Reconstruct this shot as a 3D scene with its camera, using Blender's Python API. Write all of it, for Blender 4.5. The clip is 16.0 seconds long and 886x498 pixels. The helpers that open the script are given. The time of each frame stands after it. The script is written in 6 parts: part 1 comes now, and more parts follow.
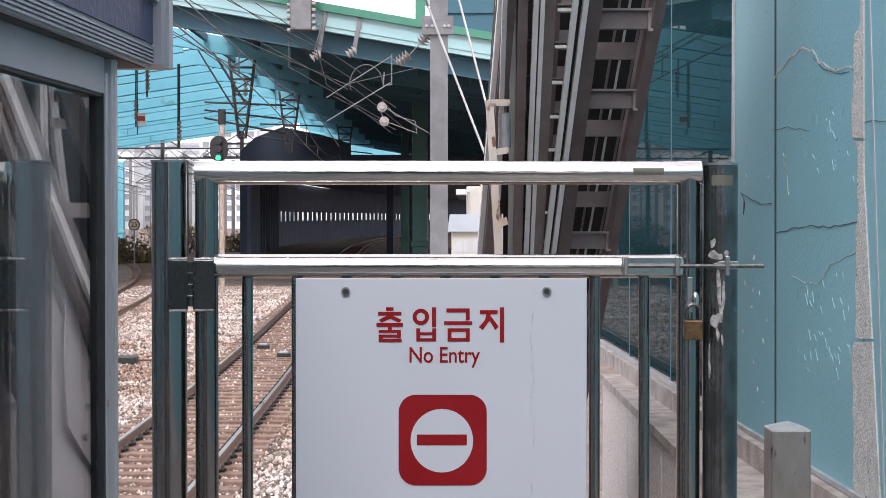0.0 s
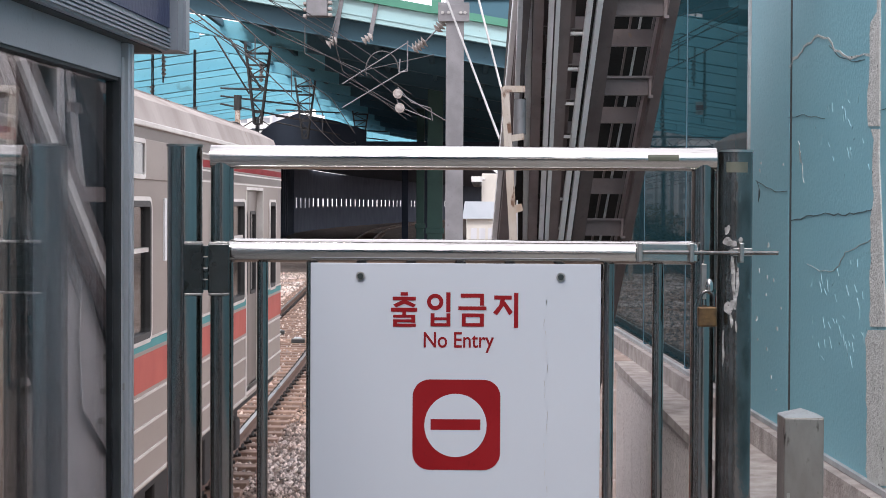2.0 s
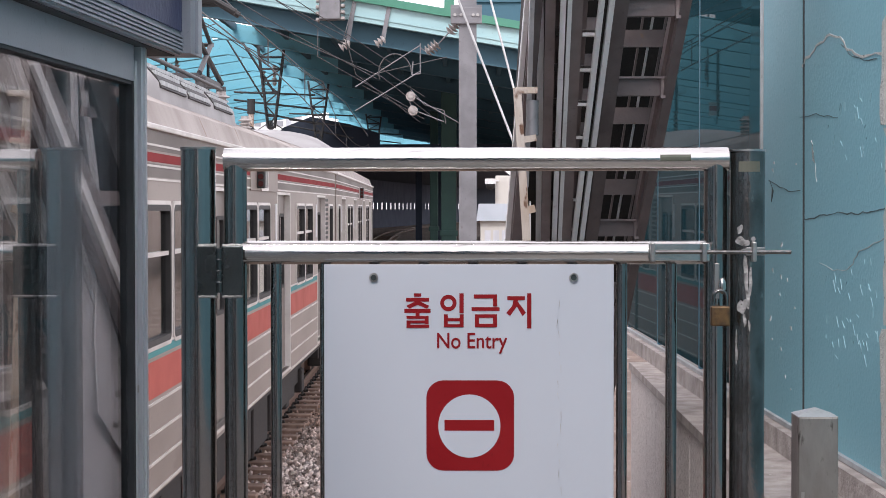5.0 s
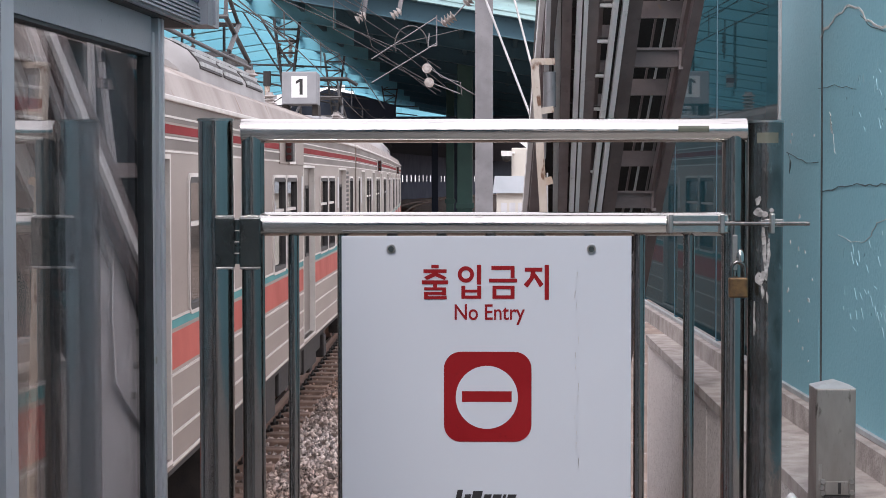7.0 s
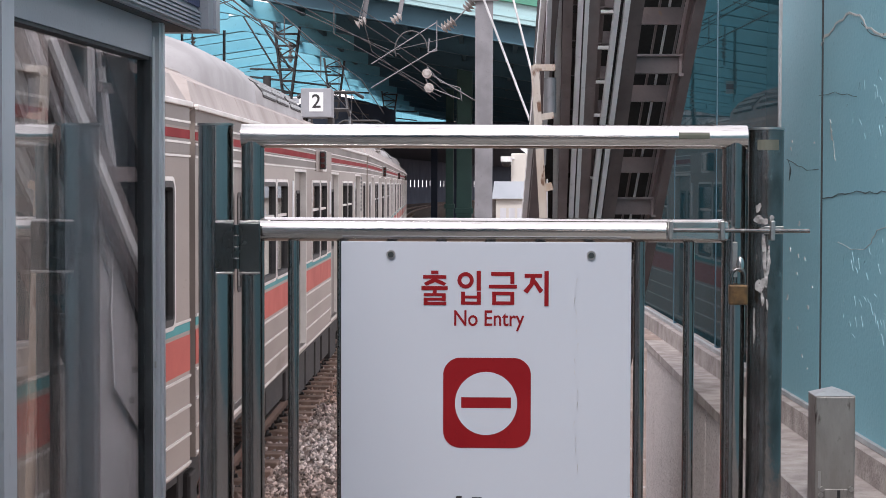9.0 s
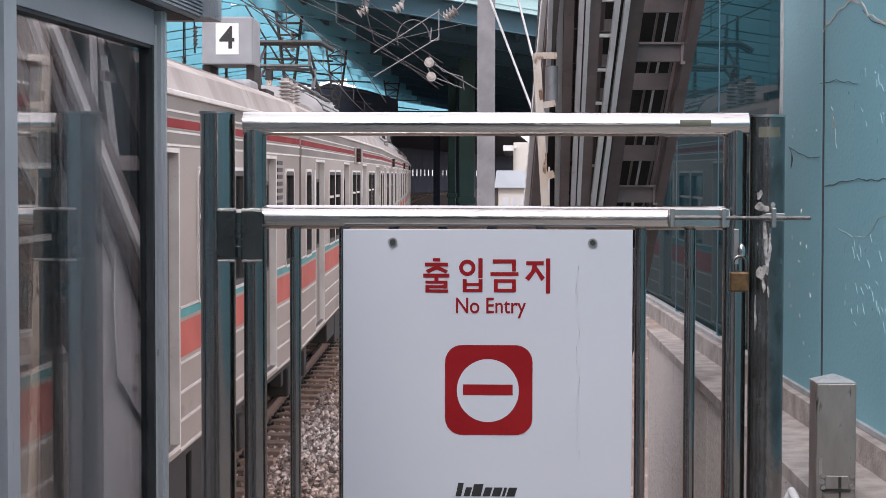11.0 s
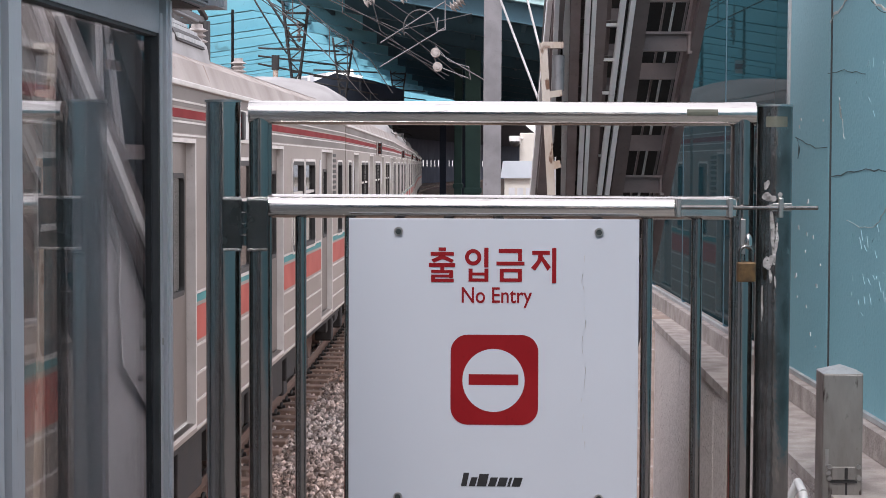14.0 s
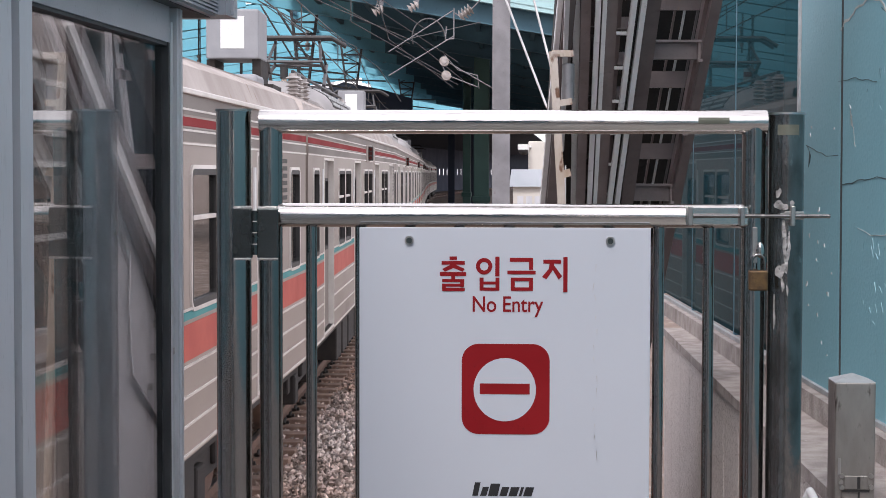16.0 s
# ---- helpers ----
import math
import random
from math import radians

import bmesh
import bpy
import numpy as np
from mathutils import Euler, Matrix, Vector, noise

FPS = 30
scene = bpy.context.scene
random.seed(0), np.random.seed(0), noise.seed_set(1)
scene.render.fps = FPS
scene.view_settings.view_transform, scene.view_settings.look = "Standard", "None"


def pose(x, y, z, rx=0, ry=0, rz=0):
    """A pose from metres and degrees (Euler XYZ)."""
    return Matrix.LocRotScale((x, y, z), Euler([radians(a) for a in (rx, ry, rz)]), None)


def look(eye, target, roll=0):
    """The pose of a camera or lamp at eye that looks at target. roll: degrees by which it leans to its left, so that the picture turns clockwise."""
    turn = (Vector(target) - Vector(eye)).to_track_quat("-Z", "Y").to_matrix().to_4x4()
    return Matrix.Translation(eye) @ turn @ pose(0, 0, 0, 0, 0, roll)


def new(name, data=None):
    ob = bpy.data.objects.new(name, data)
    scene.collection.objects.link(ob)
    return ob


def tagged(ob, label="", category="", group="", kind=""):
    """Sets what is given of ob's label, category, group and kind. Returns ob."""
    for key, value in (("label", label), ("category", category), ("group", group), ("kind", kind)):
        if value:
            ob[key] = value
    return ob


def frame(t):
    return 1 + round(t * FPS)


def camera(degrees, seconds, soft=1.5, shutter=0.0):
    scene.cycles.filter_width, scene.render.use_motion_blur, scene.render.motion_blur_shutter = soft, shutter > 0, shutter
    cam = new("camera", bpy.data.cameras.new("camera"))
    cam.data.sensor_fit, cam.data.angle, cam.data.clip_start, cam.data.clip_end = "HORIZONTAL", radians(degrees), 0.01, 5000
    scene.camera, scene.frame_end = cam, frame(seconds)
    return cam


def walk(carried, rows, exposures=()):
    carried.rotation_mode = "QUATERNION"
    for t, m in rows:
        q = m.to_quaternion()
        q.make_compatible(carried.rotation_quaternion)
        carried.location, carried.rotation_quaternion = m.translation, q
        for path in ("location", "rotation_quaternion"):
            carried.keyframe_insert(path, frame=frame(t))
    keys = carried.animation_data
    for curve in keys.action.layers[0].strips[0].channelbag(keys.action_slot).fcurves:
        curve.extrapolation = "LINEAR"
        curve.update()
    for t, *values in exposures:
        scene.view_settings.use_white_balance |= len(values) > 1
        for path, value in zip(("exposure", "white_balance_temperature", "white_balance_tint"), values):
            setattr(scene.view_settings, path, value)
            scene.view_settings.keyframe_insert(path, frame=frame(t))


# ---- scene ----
# camera: a hand-held phone, zoomed in, that only sways
cam = camera(28.85, 16.0, soft=0.4)
PATH = [
    (0.0, 0.0000, 0.0000, 1.9500, 0.000, -1.052, 0.000),
    (0.5, -0.0002, -0.0039, 1.9486, 0.228, -0.578, 0.003),
    (1.0, -0.0003, -0.0047, 1.9491, 0.252, -0.985, 0.466),
    (1.5, 0.0013, -0.0040, 1.9459, 0.551, -1.421, 0.240),
    (2.0, 0.0005, -0.0079, 1.9470, 0.495, -1.482, 0.311),
    (2.5, -0.0003, -0.0064, 1.9476, 0.458, -1.258, 0.118),
    (3.0, -0.0028, -0.0102, 1.9473, 0.623, -1.228, 0.249),
    (3.5, -0.0007, -0.0136, 1.9465, 0.852, -1.174, 0.053),
    (6.0, 0.0030, -0.0128, 1.9443, 1.096, -1.521, -0.127),
    (6.5, 0.0024, -0.0092, 1.9449, 1.519, -1.433, -0.186),
    (7.0, 0.0002, -0.0127, 1.9430, 1.500, -2.317, -0.057),
    (7.5, -0.0017, -0.0093, 1.9413, 1.577, -2.624, 0.234),
    (8.0, -0.0019, -0.0063, 1.9411, 1.608, -2.821, 0.208),
    (8.5, -0.0014, -0.0080, 1.9425, 1.748, -2.484, 0.260),
    (9.0, -0.0012, -0.0100, 1.9440, 1.469, -2.146, 0.193),
    (11.5, 0.0010, -0.0167, 1.9410, 1.566, -2.545, 0.110),
    (12.0, 0.0019, -0.0125, 1.9415, 1.590, -2.542, 0.185),
    (12.5, 0.0030, -0.0111, 1.9403, 1.806, -3.165, 0.057),
    (13.0, 0.0026, -0.0139, 1.9420, 1.886, -2.602, -0.160),
    (13.5, 0.0022, -0.0103, 1.9401, 1.899, -2.910, -0.029),
    (14.0, 0.0004, -0.0077, 1.9389, 1.750, -2.820, 0.232),
    (14.5, -0.0017, -0.0076, 1.9407, 2.043, -2.428, 0.157),
    (15.0, -0.0021, -0.0083, 1.9402, 1.871, -2.397, 0.112),
    (15.5, -0.0033, -0.0057, 1.9384, 1.943, -2.563, 0.221),
    (16.0, -0.0037, -0.0013, 1.9394, 2.039, -2.537, 0.126),
]

walk(cam, [(t, pose(x, y, z, 90 + pitch, 0, yaw) @ pose(0, 0, 0, 0, 0, roll)) for t, x, y, z, yaw, pitch, roll in PATH],
     exposures=[(0.0, 0.5, 6350, 15), (6.0, 0.46, 6400, 17), (16.0, 0.46, 6400, 17)])

# world: thin bright overcast, a broad soft sun from behind on the left
world = bpy.data.worlds.new("sky")
scene.world = world
world.use_nodes = True
wn = world.node_tree.nodes
sky = wn.new("ShaderNodeTexSky")
sky.sky_type, sky.sun_disc = "NISHITA", False
sky.sun_elevation, sky.sun_rotation = radians(43), radians(194)
sky.air_density, sky.dust_density, sky.ozone_density = 1.0, 1.5, 1.0
cloud = wn.new("ShaderNodeMix")     # an even layer of cloud over most of the blue
cloud.data_type = "RGBA"
cloud.inputs[0].default_value = 0.75
cloud.inputs[7].default_value = (9.6, 9.4, 9.5, 1)
wn["Background"].inputs["Strength"].default_value = 0.15
world.node_tree.links.new(sky.outputs[0], cloud.inputs[6])
world.node_tree.links.new(cloud.outputs[2], wn["Background"].inputs["Color"])
sun = new("sun", bpy.data.lights.new("sun", "SUN"))
sun.data.energy, sun.data.angle, sun.data.color = 1.4, radians(14), (1.0, 0.96, 0.9)
sun.matrix_basis = look((-17.7, -61, 68), (0, 10, 0))

EYE = 1.95      # eye above the platform
RAIL = -1.02    # top of the rails


# ---- materials ----
def surf(name, a, b, scale=6.0, rough=0.6, metal=0.0, bump=0.15, fine=60.0, spots=None, spot_at=0.62, stretch=(1, 1, 1), rvar=0.12,
         island=0.0, rand=0.0, coat=0.0, spec=0.5):
    """Two colours mixed by coarse and fine noise, spots of a third, with relief and uneven gloss."""
    m = bpy.data.materials.new(name)
    m.use_nodes = True
    n, l = m.node_tree.nodes, m.node_tree.links
    bs = n["Principled BSDF"]
    co = n.new("ShaderNodeTexCoord")
    mp = n.new("ShaderNodeMapping")
    mp.inputs["Scale"].default_value = stretch
    l.new(co.outputs["Object"], mp.inputs["Vector"])

    def noise_tex(s, d=6.0):
        t = n.new("ShaderNodeTexNoise")
        t.inputs["Scale"].default_value, t.inputs["Detail"].default_value = s, d
        l.new(mp.outputs[0], t.inputs["Vector"])
        return t.outputs["Fac"]

    def ramp(fac, lo, hi):
        r = n.new("ShaderNodeMapRange")
        r.inputs["From Min"].default_value, r.inputs["From Max"].default_value = lo, hi
        l.new(fac, r.inputs["Value"])
        return r.outputs[0]

    def mix(fac, c1, c2):
        x = n.new("ShaderNodeMix")
        x.data_type = "RGBA"
        l.new(fac, x.inputs["Factor"])
        for sock, c in (("A", c1), ("B", c2)):
            s = [i for i in x.inputs if i.name == sock and i.type == "RGBA"][0]
            if isinstance(c, tuple):
                s.default_value = (*c, 1)
            else:
                l.new(c, s)
        return [o for o in x.outputs if o.type == "RGBA"][0]

    big, small = noise_tex(scale), noise_tex(fine, 3.0)
    col = mix(ramp(big, 0.35, 0.65), a, b)
    mid = tuple(0.55 * (p + q) / 2 for p, q in zip(a, b))
    col = mix(ramp(small, 0.62, 0.95), col, mid)
    if spots:
        col = mix(ramp(noise_tex(scale * 2.7), spot_at, spot_at + 0.06), col, spots)
    if island or rand:
        g = n.new("ShaderNodeNewGeometry" if island else "ShaderNodeObjectInfo")
        h = n.new("ShaderNodeHueSaturation")
        l.new(col, h.inputs["Color"])
        r = n.new("ShaderNodeMapRange")
        k = island or rand
        r.inputs["To Min"].default_value, r.inputs["To Max"].default_value = 1 - k, 1 + k
        l.new(g.outputs["Random Per Island" if island else "Random"], r.inputs["Value"])
        l.new(r.outputs[0], h.inputs["Value"])
        col = h.outputs[0]
    l.new(col, bs.inputs["Base Color"])
    rr = n.new("ShaderNodeMapRange")
    rr.inputs["To Min"].default_value, rr.inputs["To Max"].default_value = max(0.03, rough - rvar), min(1, rough + rvar)
    l.new(big, rr.inputs["Value"])
    l.new(rr.outputs[0], bs.inputs["Roughness"])
    bs.inputs["Metallic"].default_value = metal
    bs.inputs["Coat Weight"].default_value = coat
    bs.inputs["Specular IOR Level"].default_value = spec
    if bump:
        bp = n.new("ShaderNodeBump")
        bp.inputs["Strength"].default_value, bp.inputs["Distance"].default_value = bump, 0.01
        l.new(small, bp.inputs["Height"])
        l.new(bp.outputs[0], bs.inputs["Normal"])
    return m


def glow(name, c, strength):
    m = bpy.data.materials.new(name)
    m.use_nodes = True
    b = m.node_tree.nodes["Principled BSDF"]
    b.inputs["Base Color"].default_value = (*c, 1)
    b.inputs["Emission Color"].default_value, b.inputs["Emission Strength"].default_value = (*c, 1), strength
    return m


def pane_glass(name, tint, mirror, rough=0.01, see=True):
    """Thin glass: a clear sheet with a share of mirror."""
    m = bpy.data.materials.new(name)
    m.use_nodes = True
    n, l = m.node_tree.nodes, m.node_tree.links
    out = n["Material Output"]
    n.remove(n["Principled BSDF"])
    gl, mx = n.new("ShaderNodeBsdfGlossy"), n.new("ShaderNodeMixShader")
    tr = n.new("ShaderNodeBsdfTransparent" if see else "ShaderNodeBsdfDiffuse")
    tr.inputs["Color"].default_value = (*tint, 1)
    gl.inputs["Roughness"].default_value = rough
    fr = n.new("ShaderNodeFresnel")
    fr.inputs["IOR"].default_value = 1.5
    r = n.new("ShaderNodeMapRange")
    r.inputs["From Max"].default_value = 0.6
    r.inputs["To Min"].default_value, r.inputs["To Max"].default_value = mirror * 0.5, min(0.9, mirror * 1.6)
    l.new(fr.outputs[0], r.inputs["Value"])
    l.new(r.outputs[0], mx.inputs["Fac"])
    l.new(tr.outputs[0], mx.inputs[1])
    l.new(gl.outputs[0], mx.inputs[2])
    l.new(mx.outputs[0], out.inputs["Surface"])
    return m


M = {}
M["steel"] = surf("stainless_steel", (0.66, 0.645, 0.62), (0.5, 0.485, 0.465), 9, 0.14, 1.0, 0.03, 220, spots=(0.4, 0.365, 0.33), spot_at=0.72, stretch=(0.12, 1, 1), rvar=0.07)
# same stainless as the rails, base darkened for the dark surroundings it reflects
M["steel_post"] = surf("stainless_dark_reflections", (0.38, 0.37, 0.36), (0.25, 0.245, 0.24), 7, 0.15, 1.0, 0.03, 200, spots=(0.12, 0.105, 0.09), spot_at=0.66, stretch=(1, 1, 0.15), rvar=0.08)
M["steel_dull"] = surf("weathered_stainless_steel", (0.5, 0.49, 0.48), (0.36, 0.35, 0.34), 10, 0.34, 1.0, 0.05, 180, spots=(0.55, 0.55, 0.54), spot_at=0.7, rvar=0.14)
M["dark_plate"] = surf("dark_painted_steel", (0.02, 0.028, 0.03), (0.045, 0.055, 0.055), 30, 0.55, 0.0, 0.15, 150, spots=(0.06, 0.06, 0.055), spot_at=0.7, spec=0.25)
M["sign"] = surf("white_enamel_sheet", (0.46, 0.487, 0.54), (0.482, 0.507, 0.56), 2, 0.38, 0, 0.01, 2.5, rvar=0.05)
M["sign_red"] = surf("red_sign_vinyl", (0.2, 0.003, 0.006), (0.23, 0.005, 0.008), 8, 0.45, 0, 0.02, 150, spec=0.25)
M["sign_black"] = surf("black_sign_vinyl", (0.012, 0.012, 0.014), (0.02, 0.02, 0.022), 8, 0.4, 0, 0.02)
M["brass"] = surf("tarnished_brass", (0.2, 0.12, 0.055), (0.1, 0.065, 0.04), 60, 0.42, 0.8, 0.15, 300)
# lock post: real stains, over a base darkened for dark reflections
M["steel_stained"] = surf("stained_lock_post_steel", (0.26, 0.255, 0.25), (0.14, 0.137, 0.133), 26, 0.18, 0.95, 0.08, 160, spots=(0.32, 0.305, 0.29), spot_at=0.64, stretch=(1, 1, 0.5), rvar=0.14)
M["weld"] = surf("weld_scale_and_filler", (0.5, 0.49, 0.485), (0.2, 0.193, 0.187), 90, 0.55, 0.4, 0.6, 200, spots=(0.09, 0.085, 0.08), spot_at=0.6)
M["blue_wall"] = surf("teal_painted_plaster", (0.182, 0.398, 0.465), (0.21, 0.44, 0.505), 1.6, 0.5, 0, 0.12, 90, spots=(0.33, 0.46, 0.49), spot_at=0.7, rvar=0.1)
M["plaster"] = surf("bare_weathered_plaster", (0.52, 0.53, 0.51), (0.42, 0.43, 0.41), 30, 0.95, 0, 0.5, 140, spots=(0.16, 0.16, 0.16), spot_at=0.66)
M["crack"] = surf("crack_edge", (0.05, 0.09, 0.1), (0.09, 0.13, 0.14), 40, 0.9)
M["seam"] = surf("dark_joint_sealant", (0.03, 0.04, 0.045), (0.05, 0.06, 0.06), 20, 0.8)
M["pale_trim"] = surf("pale_aluminium_trim", (0.5, 0.52, 0.53), (0.38, 0.4, 0.41), 12, 0.45, 0.4, 0.1)
M["wall_glass"] = pane_glass("tinted_wall_glass", (0.012, 0.042, 0.052), 0.1, 0.012, see=False)
M["granite"] = surf("pink_grey_granite", (0.74, 0.69, 0.665), (0.56, 0.515, 0.49), 60, 0.8, 0, 0.6, 220, spots=(0.27, 0.22, 0.21), spot_at=0.58)
M["stub_steel"] = surf("stained_stub_steel", (0.35, 0.333, 0.315), (0.23, 0.216, 0.204), 16, 0.4, 0.7, 0.08, 160, spots=(0.09, 0.075, 0.07), spot_at=0.64, stretch=(1, 1, 0.35), rvar=0.18)
M["ledge"] = surf("grimy_concrete_ledge", (0.42, 0.38, 0.357), (0.27, 0.236, 0.22), 14, 0.85, 0, 0.6, 90, spots=(0.42, 0.39, 0.37), spot_at=0.66)
M["concrete"] = surf("platform_concrete", (0.36, 0.35, 0.33), (0.27, 0.26, 0.25), 3, 0.85, 0, 0.4, 70)
M["frame_grey"] = surf("blue_grey_powder_coat", (0.5, 0.515, 0.55), (0.58, 0.595, 0.63), 5, 0.36, 0.3, 0.03, 160, spots=(0.45, 0.46, 0.49), spot_at=0.66, stretch=(1, 1, 0.2))
# darker copy of the frame coat, with the shade up high put into it
M["frame_mid"] = surf("slate_blue_powder_coat", (0.3, 0.32, 0.355), (0.36, 0.38, 0.415), 5, 0.36, 0.3, 0.03, 160, spots=(0.27, 0.28, 0.3), spot_at=0.66)
M["leaf_grey"] = surf("pale_slate_grey_coat", (0.66, 0.68, 0.72), (0.72, 0.74, 0.78), 3, 0.5, 0.1, 0.05, 90)
M["frame_dark"] = surf("dark_grey_gasket", (0.015, 0.017, 0.02), (0.03, 0.032, 0.035), 15, 0.6)
M["navy"] = surf("navy_band", (0.02, 0.03, 0.09), (0.027, 0.038, 0.11), 5, 0.4)
M["door_glass"] = pane_glass("clear_door_glass", (0.98, 0.985, 0.99), 0.42, 0.0)
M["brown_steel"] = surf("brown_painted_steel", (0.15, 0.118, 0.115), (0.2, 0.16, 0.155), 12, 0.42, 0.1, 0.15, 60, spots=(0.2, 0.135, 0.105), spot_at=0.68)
M["brown_light"] = surf("light_brown_steel", (0.3, 0.245, 0.24), (0.225, 0.185, 0.18), 12, 0.42, 0.1, 0.15)
M["truss_side"] = surf("pale_lilac_grey_steel_paint", (0.62, 0.6, 0.61), (0.5, 0.48, 0.49), 9, 0.5, 0.1, 0.12, 70, spots=(0.3, 0.25, 0.23), spot_at=0.7)
M["hinge"] = surf("greasy_dark_hinge_steel", (0.11, 0.125, 0.125), (0.07, 0.08, 0.08), 14, 0.26, 0.85, 0.06, 120, spots=(0.2, 0.2, 0.2), spot_at=0.72, rvar=0.14)
M["pale_strip"] = surf("pale_cable_duct", (0.88, 0.87, 0.86), (0.8, 0.79, 0.78), 9, 0.4, 0.0, 0.1)
M["rusty_cream"] = surf("rust_streaked_cream_paint", (0.52, 0.46, 0.41), (0.36, 0.26, 0.19), 14, 0.7, 0, 0.25, 90, spots=(0.15, 0.075, 0.045), spot_at=0.56, stretch=(1, 1, 0.4))
M["pole"] = surf("grey_galvanised_steel", (0.17, 0.17, 0.182), (0.235, 0.235, 0.25), 4, 0.5, 0.4, 0.1, 50, spots=(0.11, 0.09, 0.08), spot_at=0.7)
M["wire"] = surf("weathered_wire", (0.06, 0.06, 0.065), (0.1, 0.1, 0.1), 9, 0.5, 0.6)
M["pale_wire"] = surf("pale_stranded_wire", (0.5, 0.5, 0.5), (0.38, 0.38, 0.38), 9, 0.45, 0.5)
M["porcelain"] = surf("dirty_porcelain", (0.42, 0.39, 0.375), (0.27, 0.245, 0.23), 20, 0.35, 0, 0.1)
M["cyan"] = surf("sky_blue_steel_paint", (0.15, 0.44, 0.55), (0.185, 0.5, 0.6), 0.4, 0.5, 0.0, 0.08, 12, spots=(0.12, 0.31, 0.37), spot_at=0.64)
# also the shaded copy of the canopy's sky-blue paint
M["teal_dark"] = surf("deep_teal_and_shaded_blue", (0.04, 0.112, 0.158), (0.055, 0.145, 0.196), 0.5, 0.6, 0.0, 0.1, 12)
M["fascia"] = surf("pale_mint_fascia", (0.36, 0.56, 0.58), (0.31, 0.5, 0.53), 0.6, 0.5, 0, 0.06, 12)
M["green_trim"] = surf("green_gutter_paint", (0.05, 0.22, 0.15), (0.07, 0.26, 0.18), 1, 0.5)
M["green_col"] = surf("grey_green_column_paint", (0.035, 0.095, 0.085), (0.05, 0.125, 0.11), 1, 0.6)
# covered way: shade and navy haze are in these two colours, near walls darkest
M["tunnel"] = surf("shade_dark_concrete", (0.028, 0.04, 0.064), (0.042, 0.056, 0.084), 0.4, 0.9, 0, 0.3, 8)
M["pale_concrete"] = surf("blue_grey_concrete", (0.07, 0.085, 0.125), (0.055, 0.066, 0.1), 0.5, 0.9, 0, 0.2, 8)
M["deck"] = surf("mid_blue_deck_paint", (0.11, 0.35, 0.44), (0.14, 0.4, 0.48), 0.4, 0.6, 0, 0.06, 10)
M["tape"] = surf("greenish_tape", (0.1, 0.11, 0.085), (0.14, 0.14, 0.11), 20, 0.5, 0.3)
M["rail_side"] = surf("rusty_rail_steel", (0.12, 0.07, 0.05), (0.17, 0.1, 0.072), 8, 0.75, 0.2, 0.2, 60)
M["rail_top"] = surf("polished_rail_head", (0.5, 0.47, 0.45), (0.36, 0.33, 0.31), 6, 0.3, 1.0, 0.05, stretch=(1, 0.1, 1))
M["sleeper"] = surf("rust_stained_concrete_sleeper", (0.25, 0.165, 0.125), (0.16, 0.1, 0.075), 7, 0.9, 0, 0.4, 60, rand=0.25)
M["clip"] = surf("black_rail_clip", (0.015, 0.013, 0.012), (0.03, 0.025, 0.022), 30, 0.6, 0.3)
M["ballast"] = surf("crushed_granite_ballast", (0.22, 0.165, 0.135), (0.13, 0.09, 0.07), 1.3, 0.95, 0, 0.9, 18, spots=(0.3, 0.27, 0.25), spot_at=0.6)
M["stone"] = surf("loose_ballast_stone", (0.58, 0.51, 0.47), (0.3, 0.2, 0.15), 0.5, 0.92, 0, 0.3, 60, island=0.75)
M["car"] = surf("dull_stainless_car_body", (0.31, 0.264, 0.232), (0.235, 0.197, 0.172), 0.9, 0.45, 0.25, 0.06, 40, stretch=(1, 0.25, 1), spots=(0.2, 0.165, 0.14), spot_at=0.69)
M["car_roof"] = surf("grimy_car_roof", (0.4, 0.355, 0.33), (0.29, 0.25, 0.225), 0.8, 0.65, 0.1, 0.2, 30, stretch=(0.7, 2.2, 0.7), spots=(0.22, 0.15, 0.11), spot_at=0.64)
M["dome"] = surf("pale_air_conditioner_cover", (0.36, 0.35, 0.35), (0.27, 0.26, 0.255), 1.5, 0.55, 0.1, 0.1, 40)
M["car_red"] = surf("coral_red_band", (0.46, 0.1, 0.075), (0.39, 0.085, 0.065), 2, 0.6, 0, 0.05, spec=0.2)
M["dark_red"] = surf("dark_red_stripe", (0.27, 0.03, 0.034), (0.22, 0.027, 0.03), 2, 0.7, 0, 0.05, spec=0.1)
M["car_teal"] = surf("turquoise_band", (0.07, 0.3, 0.3), (0.06, 0.25, 0.26), 2, 0.6, 0, 0.05, spec=0.2)
M["car_dark"] = surf("dark_cantrail_steel", (0.17, 0.145, 0.13), (0.12, 0.1, 0.09), 1.2, 0.5, 0.3, 0.1, 40, stretch=(1, 0.4, 1))
# brushed door steel, darkened to hold the shade of the door recess
M["car_door"] = surf("recess_shaded_door_steel", (0.2, 0.17, 0.15), (0.15, 0.125, 0.11), 1.5, 0.42, 0.4, 0.05, 60, stretch=(1, 1, 0.3))
M["scuff"] = surf("pale_scuffed_paint", (0.3, 0.47, 0.52), (0.25, 0.44, 0.5), 30, 0.7)
M["rib"] = surf("bright_body_rib", (0.72, 0.69, 0.66), (0.58, 0.55, 0.52), 3, 0.35, 0.3)
M["rubber"] = surf("black_window_rubber", (0.02, 0.019, 0.019), (0.035, 0.033, 0.032), 9, 0.6)
M["car_glass"] = pane_glass("train_window_glass", (0.72, 0.76, 0.76), 0.42)
